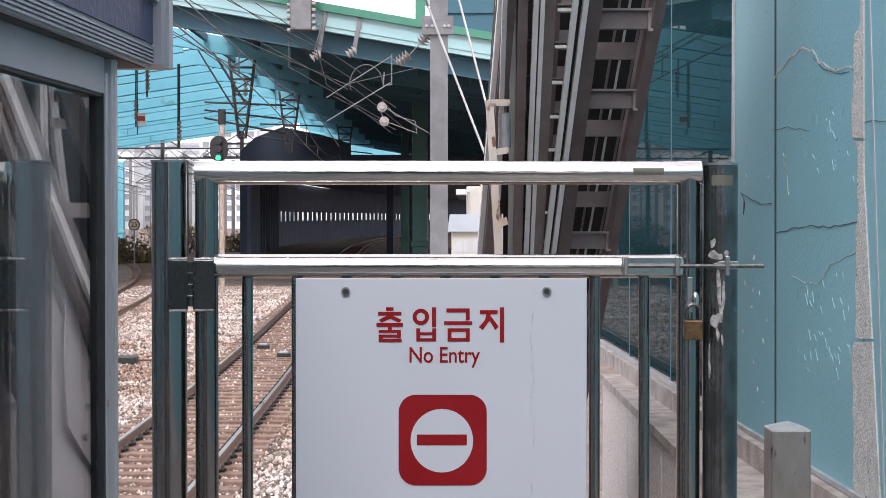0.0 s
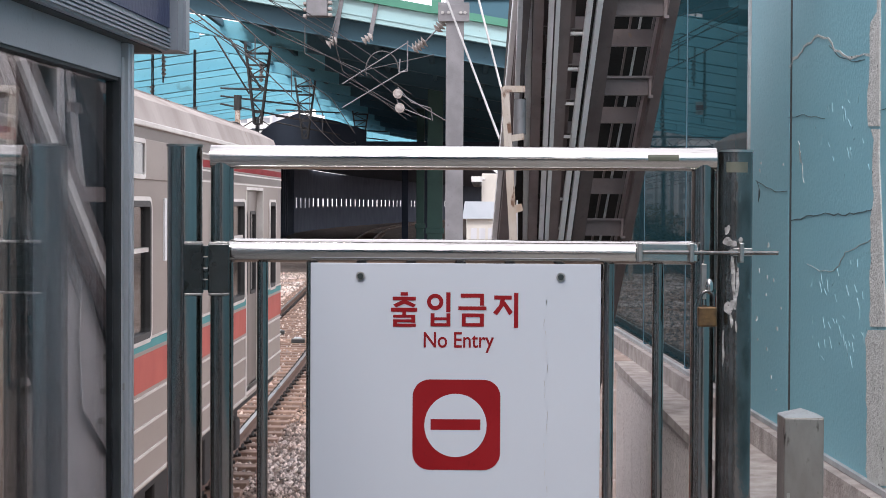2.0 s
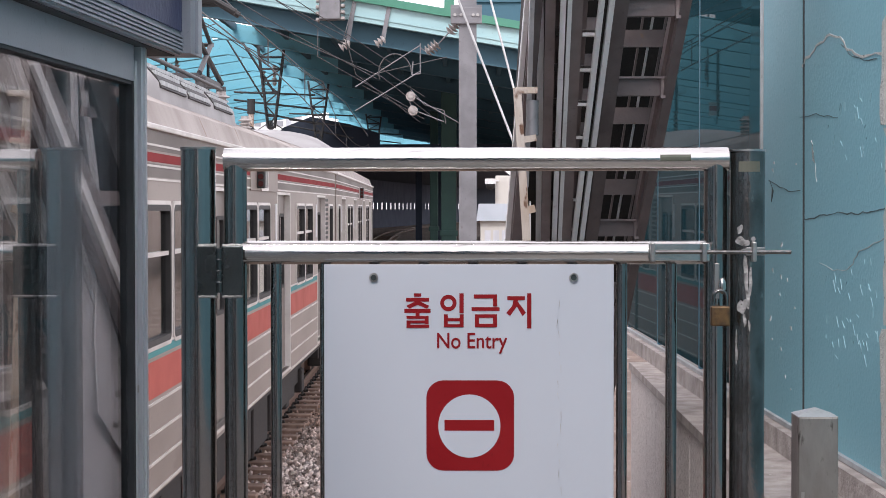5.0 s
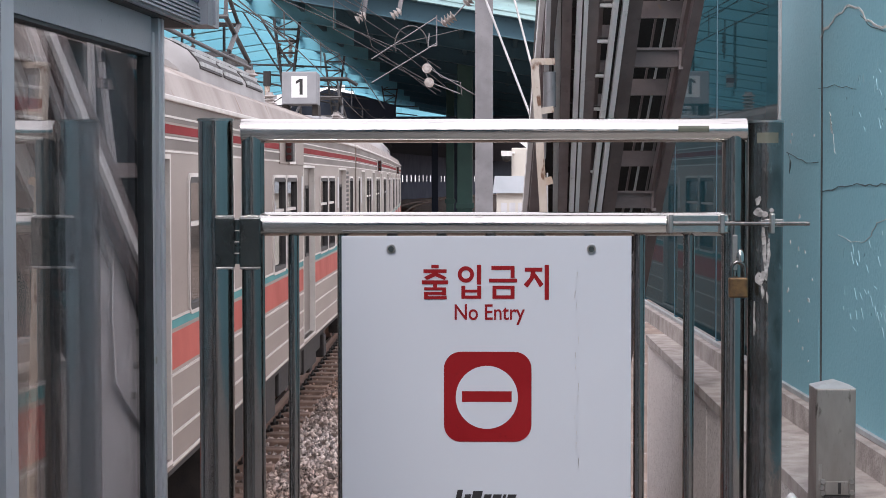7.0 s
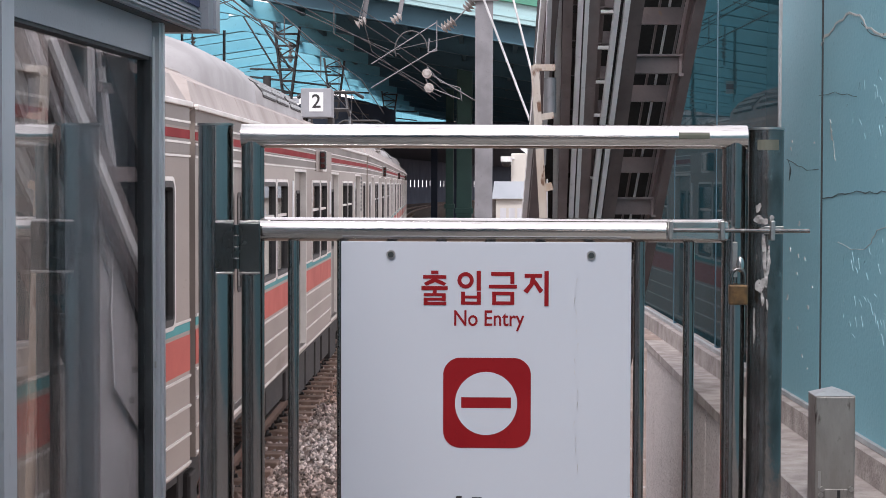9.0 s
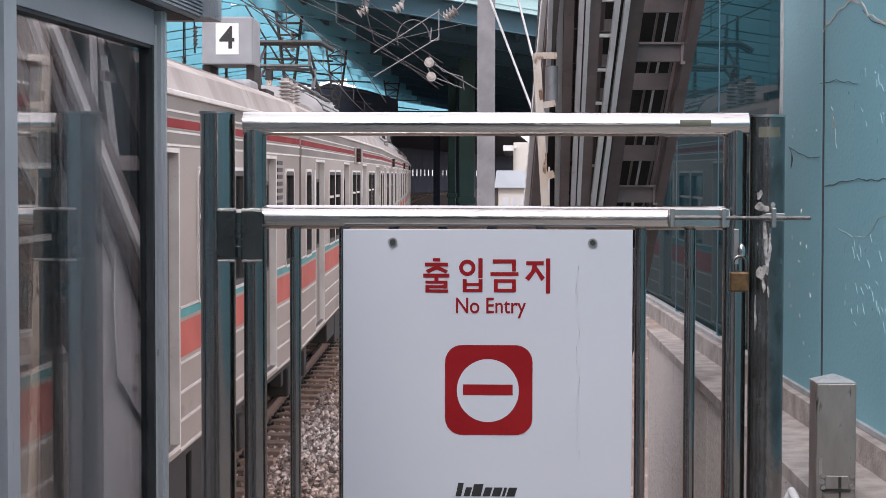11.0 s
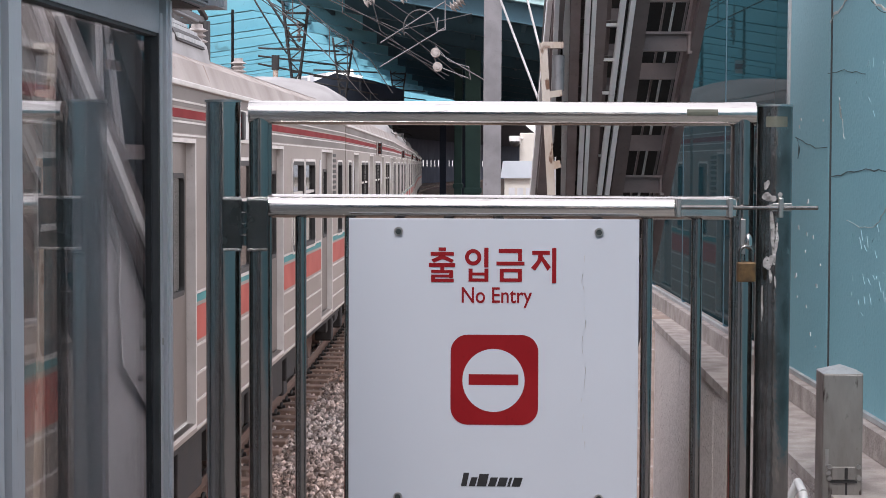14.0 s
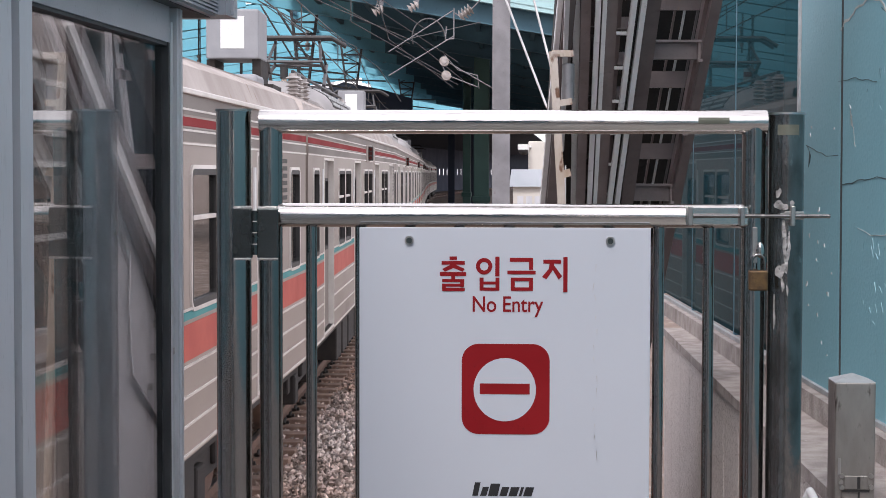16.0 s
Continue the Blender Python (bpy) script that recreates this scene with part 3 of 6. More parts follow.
def gate():
    posts = []
    for name, u, top in (("gate_post", 299, 284), ("gate_post", 1275, 289)):
        x, zt = gate_xy(u, top)
        post = thing(name, "round stainless steel gate post with a flat cap", "post", group="gate posts")
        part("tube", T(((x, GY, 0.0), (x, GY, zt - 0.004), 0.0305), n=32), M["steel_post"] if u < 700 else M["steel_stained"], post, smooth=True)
        part("cap", T(((x, GY, zt - 0.004), (x, GY, zt), 0.032), n=32), M["steel_dull"], post, "dull flat end cap", smooth=True)
        part("base_plate", B((x - 0.06, x + 0.06, GY - 0.06, GY + 0.06, 0.0, 0.01), bevel=0.002), M["steel_dull"], post)
        posts.append(post)
    # scrap of tape near the lock post's head
    px, pz = gate_xy(1275, 0)[0], gate_xy(0, 320)[1]
    bm = bmesh.new()
    arcs = [radians(-38 + 12 * k) for k in range(7)]
    sheet(bm, [(px + rr * math.sin(a), GY - rr * math.cos(a), pz - 0.009) for rr, seq in ((0.0312, arcs), (0.0303, arcs[::-1])) for a in seq], (0, 0, 0.018))
    part("tape_patch", bm, M["tape"], posts[1], "faded olive tape scrap")
    # weld scars on the lock side
    rng = random.Random(9)
    for cu, cv, w, h in ((1262, 452, 13, 9), (1273, 468, 14, 6), (1268, 505, 5, 30), (1276, 522, 4, 24), (1262, 566, 8, 17), (1271, 548, 4, 26), (1253, 640, 2.5, 30), (1258, 430, 5, 9), (1281, 448, 6, 5), (1266, 590, 3, 14), (1274, 600, 2.5, 10)):
        x, z = gate_xy(cu, cv)
        bm = bmesh.new()
        cx = gate_xy(1275, 0)[0]
        pts = []
        ph = [rng.uniform(0, 6.28) for _ in range(4)]
        for k in range(26):
            a = 2 * math.pi * k / 26
            r = 0.85 + sum(0.2 / (i + 1) * math.sin((i + 2) * a + q) for i, q in enumerate(ph)) + rng.uniform(-0.05, 0.05)
            px_, pz = x + math.cos(a) * w * PX * r, z + math.sin(a) * h * PX * r
            off = min(0.0305, abs(px_ - cx))
            pts.append((px_, GY - math.sqrt(max(0, 0.0305**2 - off**2)) - 0.0012, pz))
        c = bm.verts.new((x, GY - math.sqrt(max(0, 0.0305**2 - min(0.0305, abs(x - cx)) ** 2)) - 0.0014, z))
        vs = [bm.verts.new(p) for p in pts]
        for k in range(26):
            bm.faces.new((c, vs[k], vs[(k + 1) % 26]))
        part("weld_scar", bm, M["weld"], posts[1], "pale weld scar", smooth=True)

    g = thing("gate", "stainless steel tube gate, shut and padlocked", "gate")
    r = 0.0207
    xl, xr = gate_xy(365, 0)[0], gate_xy(1219, 0)[0]
    zt, zm, zb = gate_xy(0, 306)[1], gate_xy(0, 471.5)[1], 0.18
    part("top_rail", T(((xl - 0.019, GY, zt), (xr + 0.021, GY, zt), r), n=28), M["steel"], g, smooth=True)
    part("middle_rail", T(((xl + 0.012, GY, zm), (xr - 0.012, GY, zm), r), n=28), M["steel"], g, smooth=True)
    part("bottom_rail", T(((xl + 0.012, GY, zb), (xr - 0.012, GY, zb), r), n=28), M["steel"], g, smooth=True)
    # stiles and bars: the dark they reflect is put into their colour
    for x in (xl, xr):
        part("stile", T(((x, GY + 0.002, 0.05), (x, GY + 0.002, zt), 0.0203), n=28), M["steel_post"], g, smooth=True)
    # taped and weld-marked rail end
    x, z = gate_xy(1145, 304)
    bm = bmesh.new()
    sheet(bm, [(x - 0.026, GY - rr * math.cos(a), z - rr * math.sin(a)) for rr, seq in ((0.0212, range(9)), (0.0203, range(8, -1, -1))) for a in [radians(-15 + 12 * k) for k in seq]], (0.053, 0, 0))
    part("tape_patch", bm, M["tape"], g, "faded greenish tape")
    for k in range(9):
        x = gate_xy(437 + 88 * k, 0)[0]
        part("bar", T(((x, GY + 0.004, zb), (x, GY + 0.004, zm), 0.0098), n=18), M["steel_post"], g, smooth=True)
    # hinges
    for v in (503, 1500):
        for u0, u1 in ((302, 337), (345, 383)):
            x0, z1 = gate_xy(u0, v - 44)
            x1, z0 = gate_xy(u1, v + 44)
            leaf = part("hinge_leaf", B((x0, x1, GY - 0.034, GY - 0.029, z0, z1), bevel=0.002), M["hinge"], g, "greasy dark steel hinge leaf")
            for su, sv in ((0.3, -30), (0.7, -10), (0.3, 10), (0.7, 30)):
                xx, zz = gate_xy(u0 + (u1 - u0) * su, v + sv)
                part("screw", T(((xx, GY - 0.035, zz), (xx, GY - 0.034, zz), 0.0036), n=12), M["hinge"], leaf)
            for vv in (v - 45, v + 45):
                xa, zz = gate_xy(u0 + 2, vv)
                xb = gate_xy(u1 - 2, vv)[0]
                n = 14
                bm = pipe([(xa + (xb - xa) * k / n, GY - 0.031 + rng.uniform(-0.0006, 0.0006), zz + rng.uniform(-0.0009, 0.0009)) for k in range(n + 1)], 0.0028, 8)
                part("weld_bead", bm, M["steel_dull"], g, smooth=True)
        for k in range(4):
            x, z1 = gate_xy(341, v - 40 + 20 * k)
            z0 = gate_xy(341, v - 22 + 20 * k)[1]
            part("knuckle", T(((x, GY - 0.035, z0), (x, GY - 0.035, z1), 0.0055), n=14), M["hinge"], g, smooth=True)
    # sliding bolt
    z = gate_xy(0, 470)[1]
    part("bolt_rod", T(((gate_xy(1102, 0)[0], GY - 0.036, z), (gate_xy(1346, 0)[0], GY - 0.036, z), 0.0036), n=14), M["steel_stained"], g, "sliding bolt rod", smooth=True)
    part("bolt_plate", B((gate_xy(1098, 0)[0], gate_xy(1205, 0)[0], GY - 0.026, GY - 0.021, gate_xy(0, 486)[1], gate_xy(0, 455)[1]), bevel=0.001), M["steel"], g)
    for u in (1104, 1194):
        x = gate_xy(u, 0)[0]
        part("bolt_staple", B((x - 0.004, x + 0.004, GY - 0.042, GY - 0.02, gate_xy(0, 487)[1], gate_xy(0, 453)[1]), bevel=0.002), M["steel_dull"], g)
    x = gate_xy(1281, 0)[0]
    part("bolt_keeper", B((x - 0.004, x + 0.004, GY - 0.044, GY - 0.026, gate_xy(0, 487)[1], gate_xy(0, 452)[1]), bevel=0.002), M["steel_dull"], g)
    part("keeper_plate", B((x - 0.013, x + 0.02, GY - 0.0345, GY - 0.0305, gate_xy(0, 476)[1], gate_xy(0, 462)[1]), bevel=0.001), M["steel_dull"], g)
    part("hasp", B((gate_xy(1213, 0)[0], gate_xy(1222, 0)[0], GY - 0.03, GY - 0.024, gate_xy(0, 552)[1], gate_xy(0, 490)[1]), bevel=0.001), M["steel_dull"], g)

    lock = thing("padlock", "small tarnished brass padlock hanging from the gate bolt", "padlock")
    x, z = gate_xy(1222, 582)
    part("body", B((x - 0.0165, x + 0.0165, GY - 0.046, GY - 0.03, z - 0.0175, z + 0.0175), bevel=0.003), M["brass"], lock)
    zc = z + 0.033
    bend = [(x - 0.011, GY - 0.038, z + 0.015)] + [(x - 0.011 * math.cos(math.pi * k / 10), GY - 0.038, zc + 0.011 * math.sin(math.pi * k / 10)) for k in range(11)] + [(x + 0.011, GY - 0.038, z + 0.015)]
    bm = pipe(bend, 0.003)
    part("shackle", bm, M["steel_stained"], lock, smooth=True)
    bm = bmesh.new()
    bmesh.ops.create_uvsphere(bm, u_segments=14, v_segments=8, radius=0.009, matrix=Matrix.LocRotScale((x + 0.004, GY - 0.036, z + 0.052), None, (0.8, 0.6, 1.6)))
    part("chain_link", bm, M["steel"], lock, smooth=True)

    # the sign
    s = thing("no_entry_sign", "white enamel no-entry sign with red lettering, screwed to the gate", "sign")
    ys = GY - 0.0235
    x0, z1 = gate_xy(525, 492)
    x1, z0 = gate_xy(1037, 1000)
    part("plate", B((x0, x1, ys, ys + 0.004, z0, z1), bevel=0.001), M["sign"], s)
    yl = ys - 0.0003
    bm = bmesh.new()
    poly(bm, rounded(706, 861, 697, 857, 30), yl, 0.0008)
    ic = part("pictogram", bm, M["sign_red"], s, "red rounded square of the no-entry mark")
    bm = bmesh.new()
    poly(bm, [(782 + 55 * math.cos(2 * math.pi * k / 48), 778 + 56 * math.sin(2 * math.pi * k / 48)) for k in range(48)], yl - 0.0008, 0.0006)
    part("disc", bm, M["sign"], ic, "white disc")
    bm = bmesh.new()
    flat(bm, 738, 826, 767, 786, yl - 0.0014, 0.0006)
    part("bar", bm, M["sign_red"], ic)

    def glyph(boxes=(), polys=(), rings=()):
        bm = bmesh.new()
        for k, b in enumerate(boxes):
            flat(bm, *b, yl, 0.0008 + 0.00005 * k)
        for k, p in enumerate(polys):
            poly(bm, p, yl, 0.0006 + 0.00004 * k)
        for rg in rings:
            ring(bm, *rg, yl, 0.0007)
        part("letter", bm, M["sign_red"], s)
    glyph([(684, 697, 543, 549), (670, 711, 551, 557.5), (667, 713.5, 570.5, 577.5), (687, 694, 577, 584), (671, 710, 583, 588), (703, 710, 588, 597), (671, 710, 591, 596), (671, 678, 596, 604), (671, 711, 598.5, 604)],
          [[(687, 557), (695, 557), (692, 563), (676, 570), (671, 565)], [(688, 558), (694, 557), (711, 565), (707, 570), (690, 563)]])
    glyph([(764.5, 772, 543, 578), (737, 744, 580, 603), (765, 772, 580, 603), (744, 765, 587, 592), (744, 765, 597.5, 603)], rings=[(745, 560, 7.5, 14.5)])
    glyph([(790, 831, 545, 552), (824, 831, 552, 566), (786, 835.5, 567.5, 574), (792, 799, 580, 603), (824, 831, 580, 603), (799, 824, 580, 586), (799, 824, 597, 603)])
    glyph([(849, 880, 548, 555), (884, 891.5, 543, 605)],
          [[(860, 555), (868, 555), (866, 566), (854, 583), (847, 578), (858, 565)], [(863, 562), (868, 558), (882, 577), (876, 583)]])
    cu = bpy.data.curves.new("words", "FONT")
    cu.body, cu.size, cu.align_x, cu.extrude, cu.offset = "No Entry", 0.0385, "LEFT", 0.0003, 0.0004
    tmp = new("words", cu)
    bpy.context.view_layer.update()
    me = bpy.data.meshes.new_from_object(tmp.evaluated_get(bpy.context.evaluated_depsgraph_get()))
    bpy.data.objects.remove(tmp)
    me.materials.clear()
    me.materials.append(M["sign_red"])
    wid = max(v.co.x for v in me.vertices) - min(v.co.x for v in me.vertices)
    k = (847 - 723) * PX / wid
    xx, zz = gate_xy(723, 640)
    me.transform(Matrix.Translation((xx, yl - 0.0004, zz)) @ Euler((radians(90), 0, 0)).to_matrix().to_4x4() @ Matrix.Diagonal((k, 1.0, 1, 1)))
    part("lettering", me, None, s)
    # maker's mark as plain bars
    for u0, u1, v0, v1 in ((726, 737, 943, 967), (740, 752, 951, 967), (754, 772, 945, 967), (774, 788, 951, 967), (790, 806, 951, 967), (808, 814, 951, 967), (816, 832, 951, 967)):
        bm = bmesh.new()
        poly(bm, [(u0 + 4, v0), (u1 + 3, v0), (u1 - 2, v1), (u0 - 1, v1)], yl, 0.0008)
        part("mark_bar", bm, M["sign_black"], s)
    for u, v in ((613, 515), (966, 515), (613, 987), (969, 987)):
        x, z = gate_xy(u, v)
        sc = part("screw", T(((x, ys, z), (x, ys - 0.004, z), 0.0078), n=18), M["steel_dull"], s, smooth=True)
        part("screw_head", T(((x, ys - 0.004, z), (x, ys - 0.0065, z), 0.005), n=14), M["dark_plate"], sc)
    # faint scratches on the sheet
    rng = random.Random(3)
    for k in range(13):
        v = 560 + k * 27 + rng.uniform(-8, 8)
        u = 940 + rng.uniform(-3, 4)
        bm = bmesh.new()
        poly(bm, [(u, v), (u + 1.4, v), (u + rng.uniform(-2, 3), v + rng.uniform(6, 20))], yl, 0.0002)
        part("scratch", bm, M["steel_dull"], s)


def stub_post():
    p = thing("stub_post", "short square stainless post with a pyramid cap on the ledge", "post")
    x, y, z, w = 0.681, 3.4, 1.545, 0.039
    part("shaft", B((x - w, x + w, y - w, y + w, 0.9, z - 0.012), bevel=0.003), M["stub_steel"], p)
    bm = bmesh.new()
    b = [bm.verts.new((x + i * (w + 0.0005), y + j * (w + 0.0005), z - 0.012)) for i, j in ((-1, -1), (1, -1), (1, 1), (-1, 1))]
    t = bm.verts.new((x, y, z + 0.003))
    for k in range(4):
        bm.faces.new((b[k], b[(k + 1) % 4], t))
    bm.faces.new(b[::-1])
    part("cap", bm, M["pale_trim"], p, "pale worn cap")
    part("latch_plate", B((x - 0.021, x + 0.025, y - w - 0.004, y - w, 1.324, 1.351), bevel=0.0015), M["stub_steel"], p, "tarnished strike plate")
    part("plate_rim", B((x - 0.024, x + 0.028, y - w - 0.005, y - w - 0.001, 1.319, 1.3235)), M["black"], p)
    part("plate_slot", B((x + 0.004, x + 0.010, y - w - 0.0055, y - w - 0.003, 1.326, 1.349)), M["black"], p)
    part("rust_run", B((x + 0.006, x + 0.010, y - w - 0.0015, y - w, 1.288, 1.3185)), M["black"], p, "black drip stain")
    for sx, sz in ((-0.025, 1.351), (-0.0275, 1.339), (-0.0255, 1.328), (0.031, 1.351), (0.032, 1.329)):
        part("rivet", T(((x + sx, y - w - 0.006, sz), (x + sx, y - w, sz), 0.0048), n=12), M["steel_dull"], p, smooth=True)
    part("reveal_patch", B((x - 0.033, x - 0.027, y - w - 0.001, y - w, 1.352, 1.385)), M["steel_dull"], p, "bright scraped patch")
    # bent white handrail beside it
    h = thing("handrail", "bent white pipe handrail below the ledge", "handrail")
    pts = [ray_at(1300, 1040, 3.3), ray_at(1308, 985, 3.3), ray_at(1322, 955, 3.3), ray_at(1332, 975, 3.25), ray_at(1338, 1040, 3.2)]
    bm = bmesh.new()
    for a, b in zip(pts, pts[1:]):
        tube(bm, a, b, 0.008, 12)
    part("pipe", bm, M["white_paint"], h, smooth=True)
    part("leg", T((pts[0], (pts[0].x, pts[0].y, 0.0), 0.008), (pts[-1], (pts[-1].x, pts[-1].y, 0.0), 0.008), n=12), M["white_paint"], h, smooth=True)


# ---- glazed screen on the track side ----
def screen_x(y):
    return -0.748 + 0.055 * y


def screen():
    s = thing("glazed_screen", "blue-grey aluminium framed glass screen along the platform", "glass screen", kind="structure")

    def slab(name, y0, y1, z0, z1, t0, t1, mat, label="", parent=None):
        bm = bmesh.new()
        sheet(bm, [(screen_x(y0) + t0, y0, z0), (screen_x(y1) + t0, y1, z0), (screen_x(y1) + t0, y1, z1), (screen_x(y0) + t0, y0, z1)], (t1 - t0, 0, 0))
        return part(name, bm, mat, parent or s, label)
    slab("end_stile", 3.01, 3.052, 0, 2.24, -0.06, 0.004, M["frame_grey"])
    slab("end_rib", 3.022, 3.027, 0, 2.235, 0.004, 0.008, M["frame_grey"])
    slab("end_gasket", 2.999, 3.01, 0, 2.23, -0.06, -0.012, M["frame_dark"])
    slab("inner_stile", 2.984, 2.999, 0, 2.2, -0.05, 0.0, M["frame_grey"])
    slab("glass_gasket", 2.974, 2.984, 0, 2.164, -0.03, -0.002, M["frame_dark"])
    slab("pull_screw", 2.988, 2.993, 1.62, 1.632, 0.0, 0.002, M["steel_dull"])
    slab("middle_stile", 2.2, 2.25, 0, 2.2, -0.05, 0.0, M["frame_grey"])
    slab("middle_gasket", 2.25, 2.262, 0, 2.164, -0.03, -0.004, M["frame_dark"])
    slab("middle_gap", 2.17, 2.2, 0, 2.2, -0.05, -0.02, M["frame_dark"])
    slab("next_stile", 2.085, 2.17, 0, 2.2, -0.05, 0.0, M["frame_grey"])
    slab("rear_panel", -6, 1.3, 0, 2.2, -0.05, 0.0, M["frame_grey"])
    # transom and header take the shaded copy of the frame coat
    slab("transom", 2.25, 2.984, 2.164, 2.226, -0.05, -0.002, M["frame_mid"])
    slab("transom_gasket", 2.262, 2.974, 2.158, 2.164, -0.03, -0.004, M["frame_dark"])
    slab("sill_rail", 1.3, 2.984, 0, 0.12, -0.05, 0.0, M["frame_grey"])
    slab("transom", 1.3, 2.085, 2.164, 2.226, -0.05, -0.002, M["frame_mid"])
    for y0, y1 in ((2.262, 2.974), (1.3, 2.085)):
        slab("pane", y0, y1, 0.12, 2.164, -0.02, -0.014, M["door_glass"], "clear glass pane").visible_shadow = False
    # the leaf that slides behind the pane
    slab("sliding_leaf", 2.6, 2.984, 0.12, 2.16, -0.06, -0.045, M["leaf_grey"], "grey sliding leaf behind the glass")
    slab("leaf_edge", 2.585, 2.6, 0.12, 2.16, -0.06, -0.04, M["frame_dark"])
    # header with fluted strip, navy band and end cap
    slab("header", -6, 3.2, 2.228, 2.75, -0.25, 0.03, M["frame_mid"])
    for k in range(5):
        slab("flute", -6, 3.2, 2.232 + k * 0.007, 2.2355 + k * 0.007, 0.03, 0.036, M["frame_mid"])
    slab("shadow_groove", -6, 3.2, 2.2262, 2.2278, -0.04, 0.02, M["frame_dark"])
    slab("navy_band", -6, 3.2, 2.272, 2.345, 0.03, 0.034, M["navy"], "navy stripe")
    slab("top_panel", -6, 3.2, 2.349, 2.75, 0.03, 0.045, M["frame_mid"])
    slab("end_cap", 3.2, 3.3, 2.232, 2.75, -0.25, 0.05, M["frame_mid"])
    slab("cap_rib", 3.24, 3.25, 2.235, 2.75, 0.05, 0.056, M["frame_mid"])


# ---- the main track ----
RAIL_SECTION = [(-0.065, -0.15), (0.065, -0.15), (0.065, -0.138), (0.012, -0.115), (0.01, -0.045), (0.034, -0.035), (0.034, -0.006), (0.026, 0.0), (-0.026, 0.0), (-0.034, -0.006), (-0.034, -0.035), (-0.01, -0.045), (-0.012, -0.115), (-0.065, -0.138)]


def track():
    t = thing("railway_track", "curving railway track with rusty rails on stained concrete sleepers", "railway track", kind="structure")
    ys = [-60, -40, -20, -10] + [y * 2.0 for y in range(-2, 80)] + [165, 175, 190, 205, 220, 240, 260, 290, 320, 360]
    for s in (-0.7535, 0.7535):
        bm = bmesh.new()
        sweep(bm, RAIL_SECTION, ys, s, RAIL)
        r = part("rail", bm, M["rail_side"], t)
        bm = bmesh.new()
        sweep(bm, [(-0.028, 0.0005), (0.028, 0.0005), (0.024, 0.003), (-0.024, 0.003)], ys, s, RAIL)
        part("running_surface", bm, M["rail_top"], r, "polished rail head")
    bm = B((-1.2, 1.2, -0.12, 0.12, -0.3, -0.15), bevel=0.012)
    me = mesh_of("sleeper", bm, M["sleeper"])
    y, k = 6.0, 0
    clips = bmesh.new()
    while y < 186:
        o = part("sleeper", me, None, t)
        a = math.atan(line_x(y + 0.5) - line_x(y - 0.5))
        o.location, o.rotation_euler = (line_x(y), y, RAIL), (0, 0, -a)
        if y < 70:
            for s in (-0.7535, 0.7535):
                for d in (-0.105, 0.105):
                    c = Vector((line_x(y) + s + d, y, RAIL - 0.12))
                    for q in (-0.03, 0.03):
                        tube(clips, c + Vector((0, q - 0.03, 0)), c + Vector((0.0, q + 0.03, 0.045)), 0.018, 6)
                    tube(clips, c + Vector((-0.05, 0, -0.01)), c + Vector((0.05, 0, 0.01)), 0.022, 6)
        y += 0.6
    tagged(part("rail_clips", clips, M["clip"], t), kind="stuff")


def stones():
    """Loose ballast on the shoulders and between the sleepers."""
    rng = np.random.RandomState(7)
    base = np.array([(1, 0, 0), (-1, 0, 0), (0, 1, 0), (0, -1, 0), (0, 0, 1), (0, 0, -1)], float)
    faces = np.array([(0, 2, 4), (2, 1, 4), (1, 3, 4), (3, 0, 4), (2, 0, 5), (1, 2, 5), (3, 1, 5), (0, 3, 5)])
    n = 150000
    ys = 11 + 67 * rng.rand(n) ** 2.0
    cx = np.array([line_x(y) for y in ys])
    xs = cx + rng.uniform(-8.5, 3.6, n)
    gap = np.abs((ys - 6.0) / 0.6 - np.round((ys - 6.0) / 0.6)) * 0.6
    keep = (np.abs(xs - cx) > 1.22) | (gap > 0.13)
    keep &= np.abs(np.abs(xs - cx) - 0.7535) > 0.09
    xs, ys, cx = xs[keep], ys[keep], cx[keep]
    n = len(xs)
    lift = np.where(np.abs(xs - cx) < 1.22, -0.2, -0.19)
    size = rng.uniform(0.014, 0.04, n) * (1 + np.maximum(0, ys - 22) * 0.018)
    v = base[None] * (size[:, None, None] * rng.uniform(0.55, 1.35, (n, 6, 1)))
    a, b = rng.uniform(0, 6.28, n), rng.uniform(-0.8, 0.8, n)
    ca, sa, cb, sb = np.cos(a), np.sin(a), np.cos(b), np.sin(b)
    x1 = v[:, :, 0] * ca[:, None] - v[:, :, 1] * sa[:, None]
    y1 = v[:, :, 0] * sa[:, None] + v[:, :, 1] * ca[:, None]
    z1 = v[:, :, 2]
    y2, z2 = y1 * cb[:, None] - z1 * sb[:, None], y1 * sb[:, None] + z1 * cb[:, None]
    vs = np.stack([x1 + xs[:, None], y2 + ys[:, None], z2 + RAIL + lift[:, None] + rng.uniform(-0.02, 0.025, n)[:, None]], -1).reshape(-1, 3)
    fs = (faces[None] + 6 * np.arange(n)[:, None, None]).reshape(-1, 3)
    me = bpy.data.meshes.new("ballast_stones")
    me.from_pydata(vs.tolist(), [], fs.tolist())
    me.materials.append(M["stone"])
    tagged(new("ballast_stones", me), "loose pale and rusty ballast stones beside the rails", "ballast", kind="stuff")


# ---- the train ----
CAR, PITCH, WIDE = 19.7, 20.0, 1.45
Z_LOW, Z_SILL, Z_TOP, Z_DOOR, Z_EAVE = 1.03, 2.06, 2.96, 3.1, 3.5
DOORS = (-7.35, -2.45, 2.45, 7.35)
WINDOWS = [(c + o, 0.98) for c in (-4.9, 0.0, 4.9) for o in (-0.56, 0.56)] + [(-9.0, 0.62), (9.0, 0.62)]
SHARED = {}


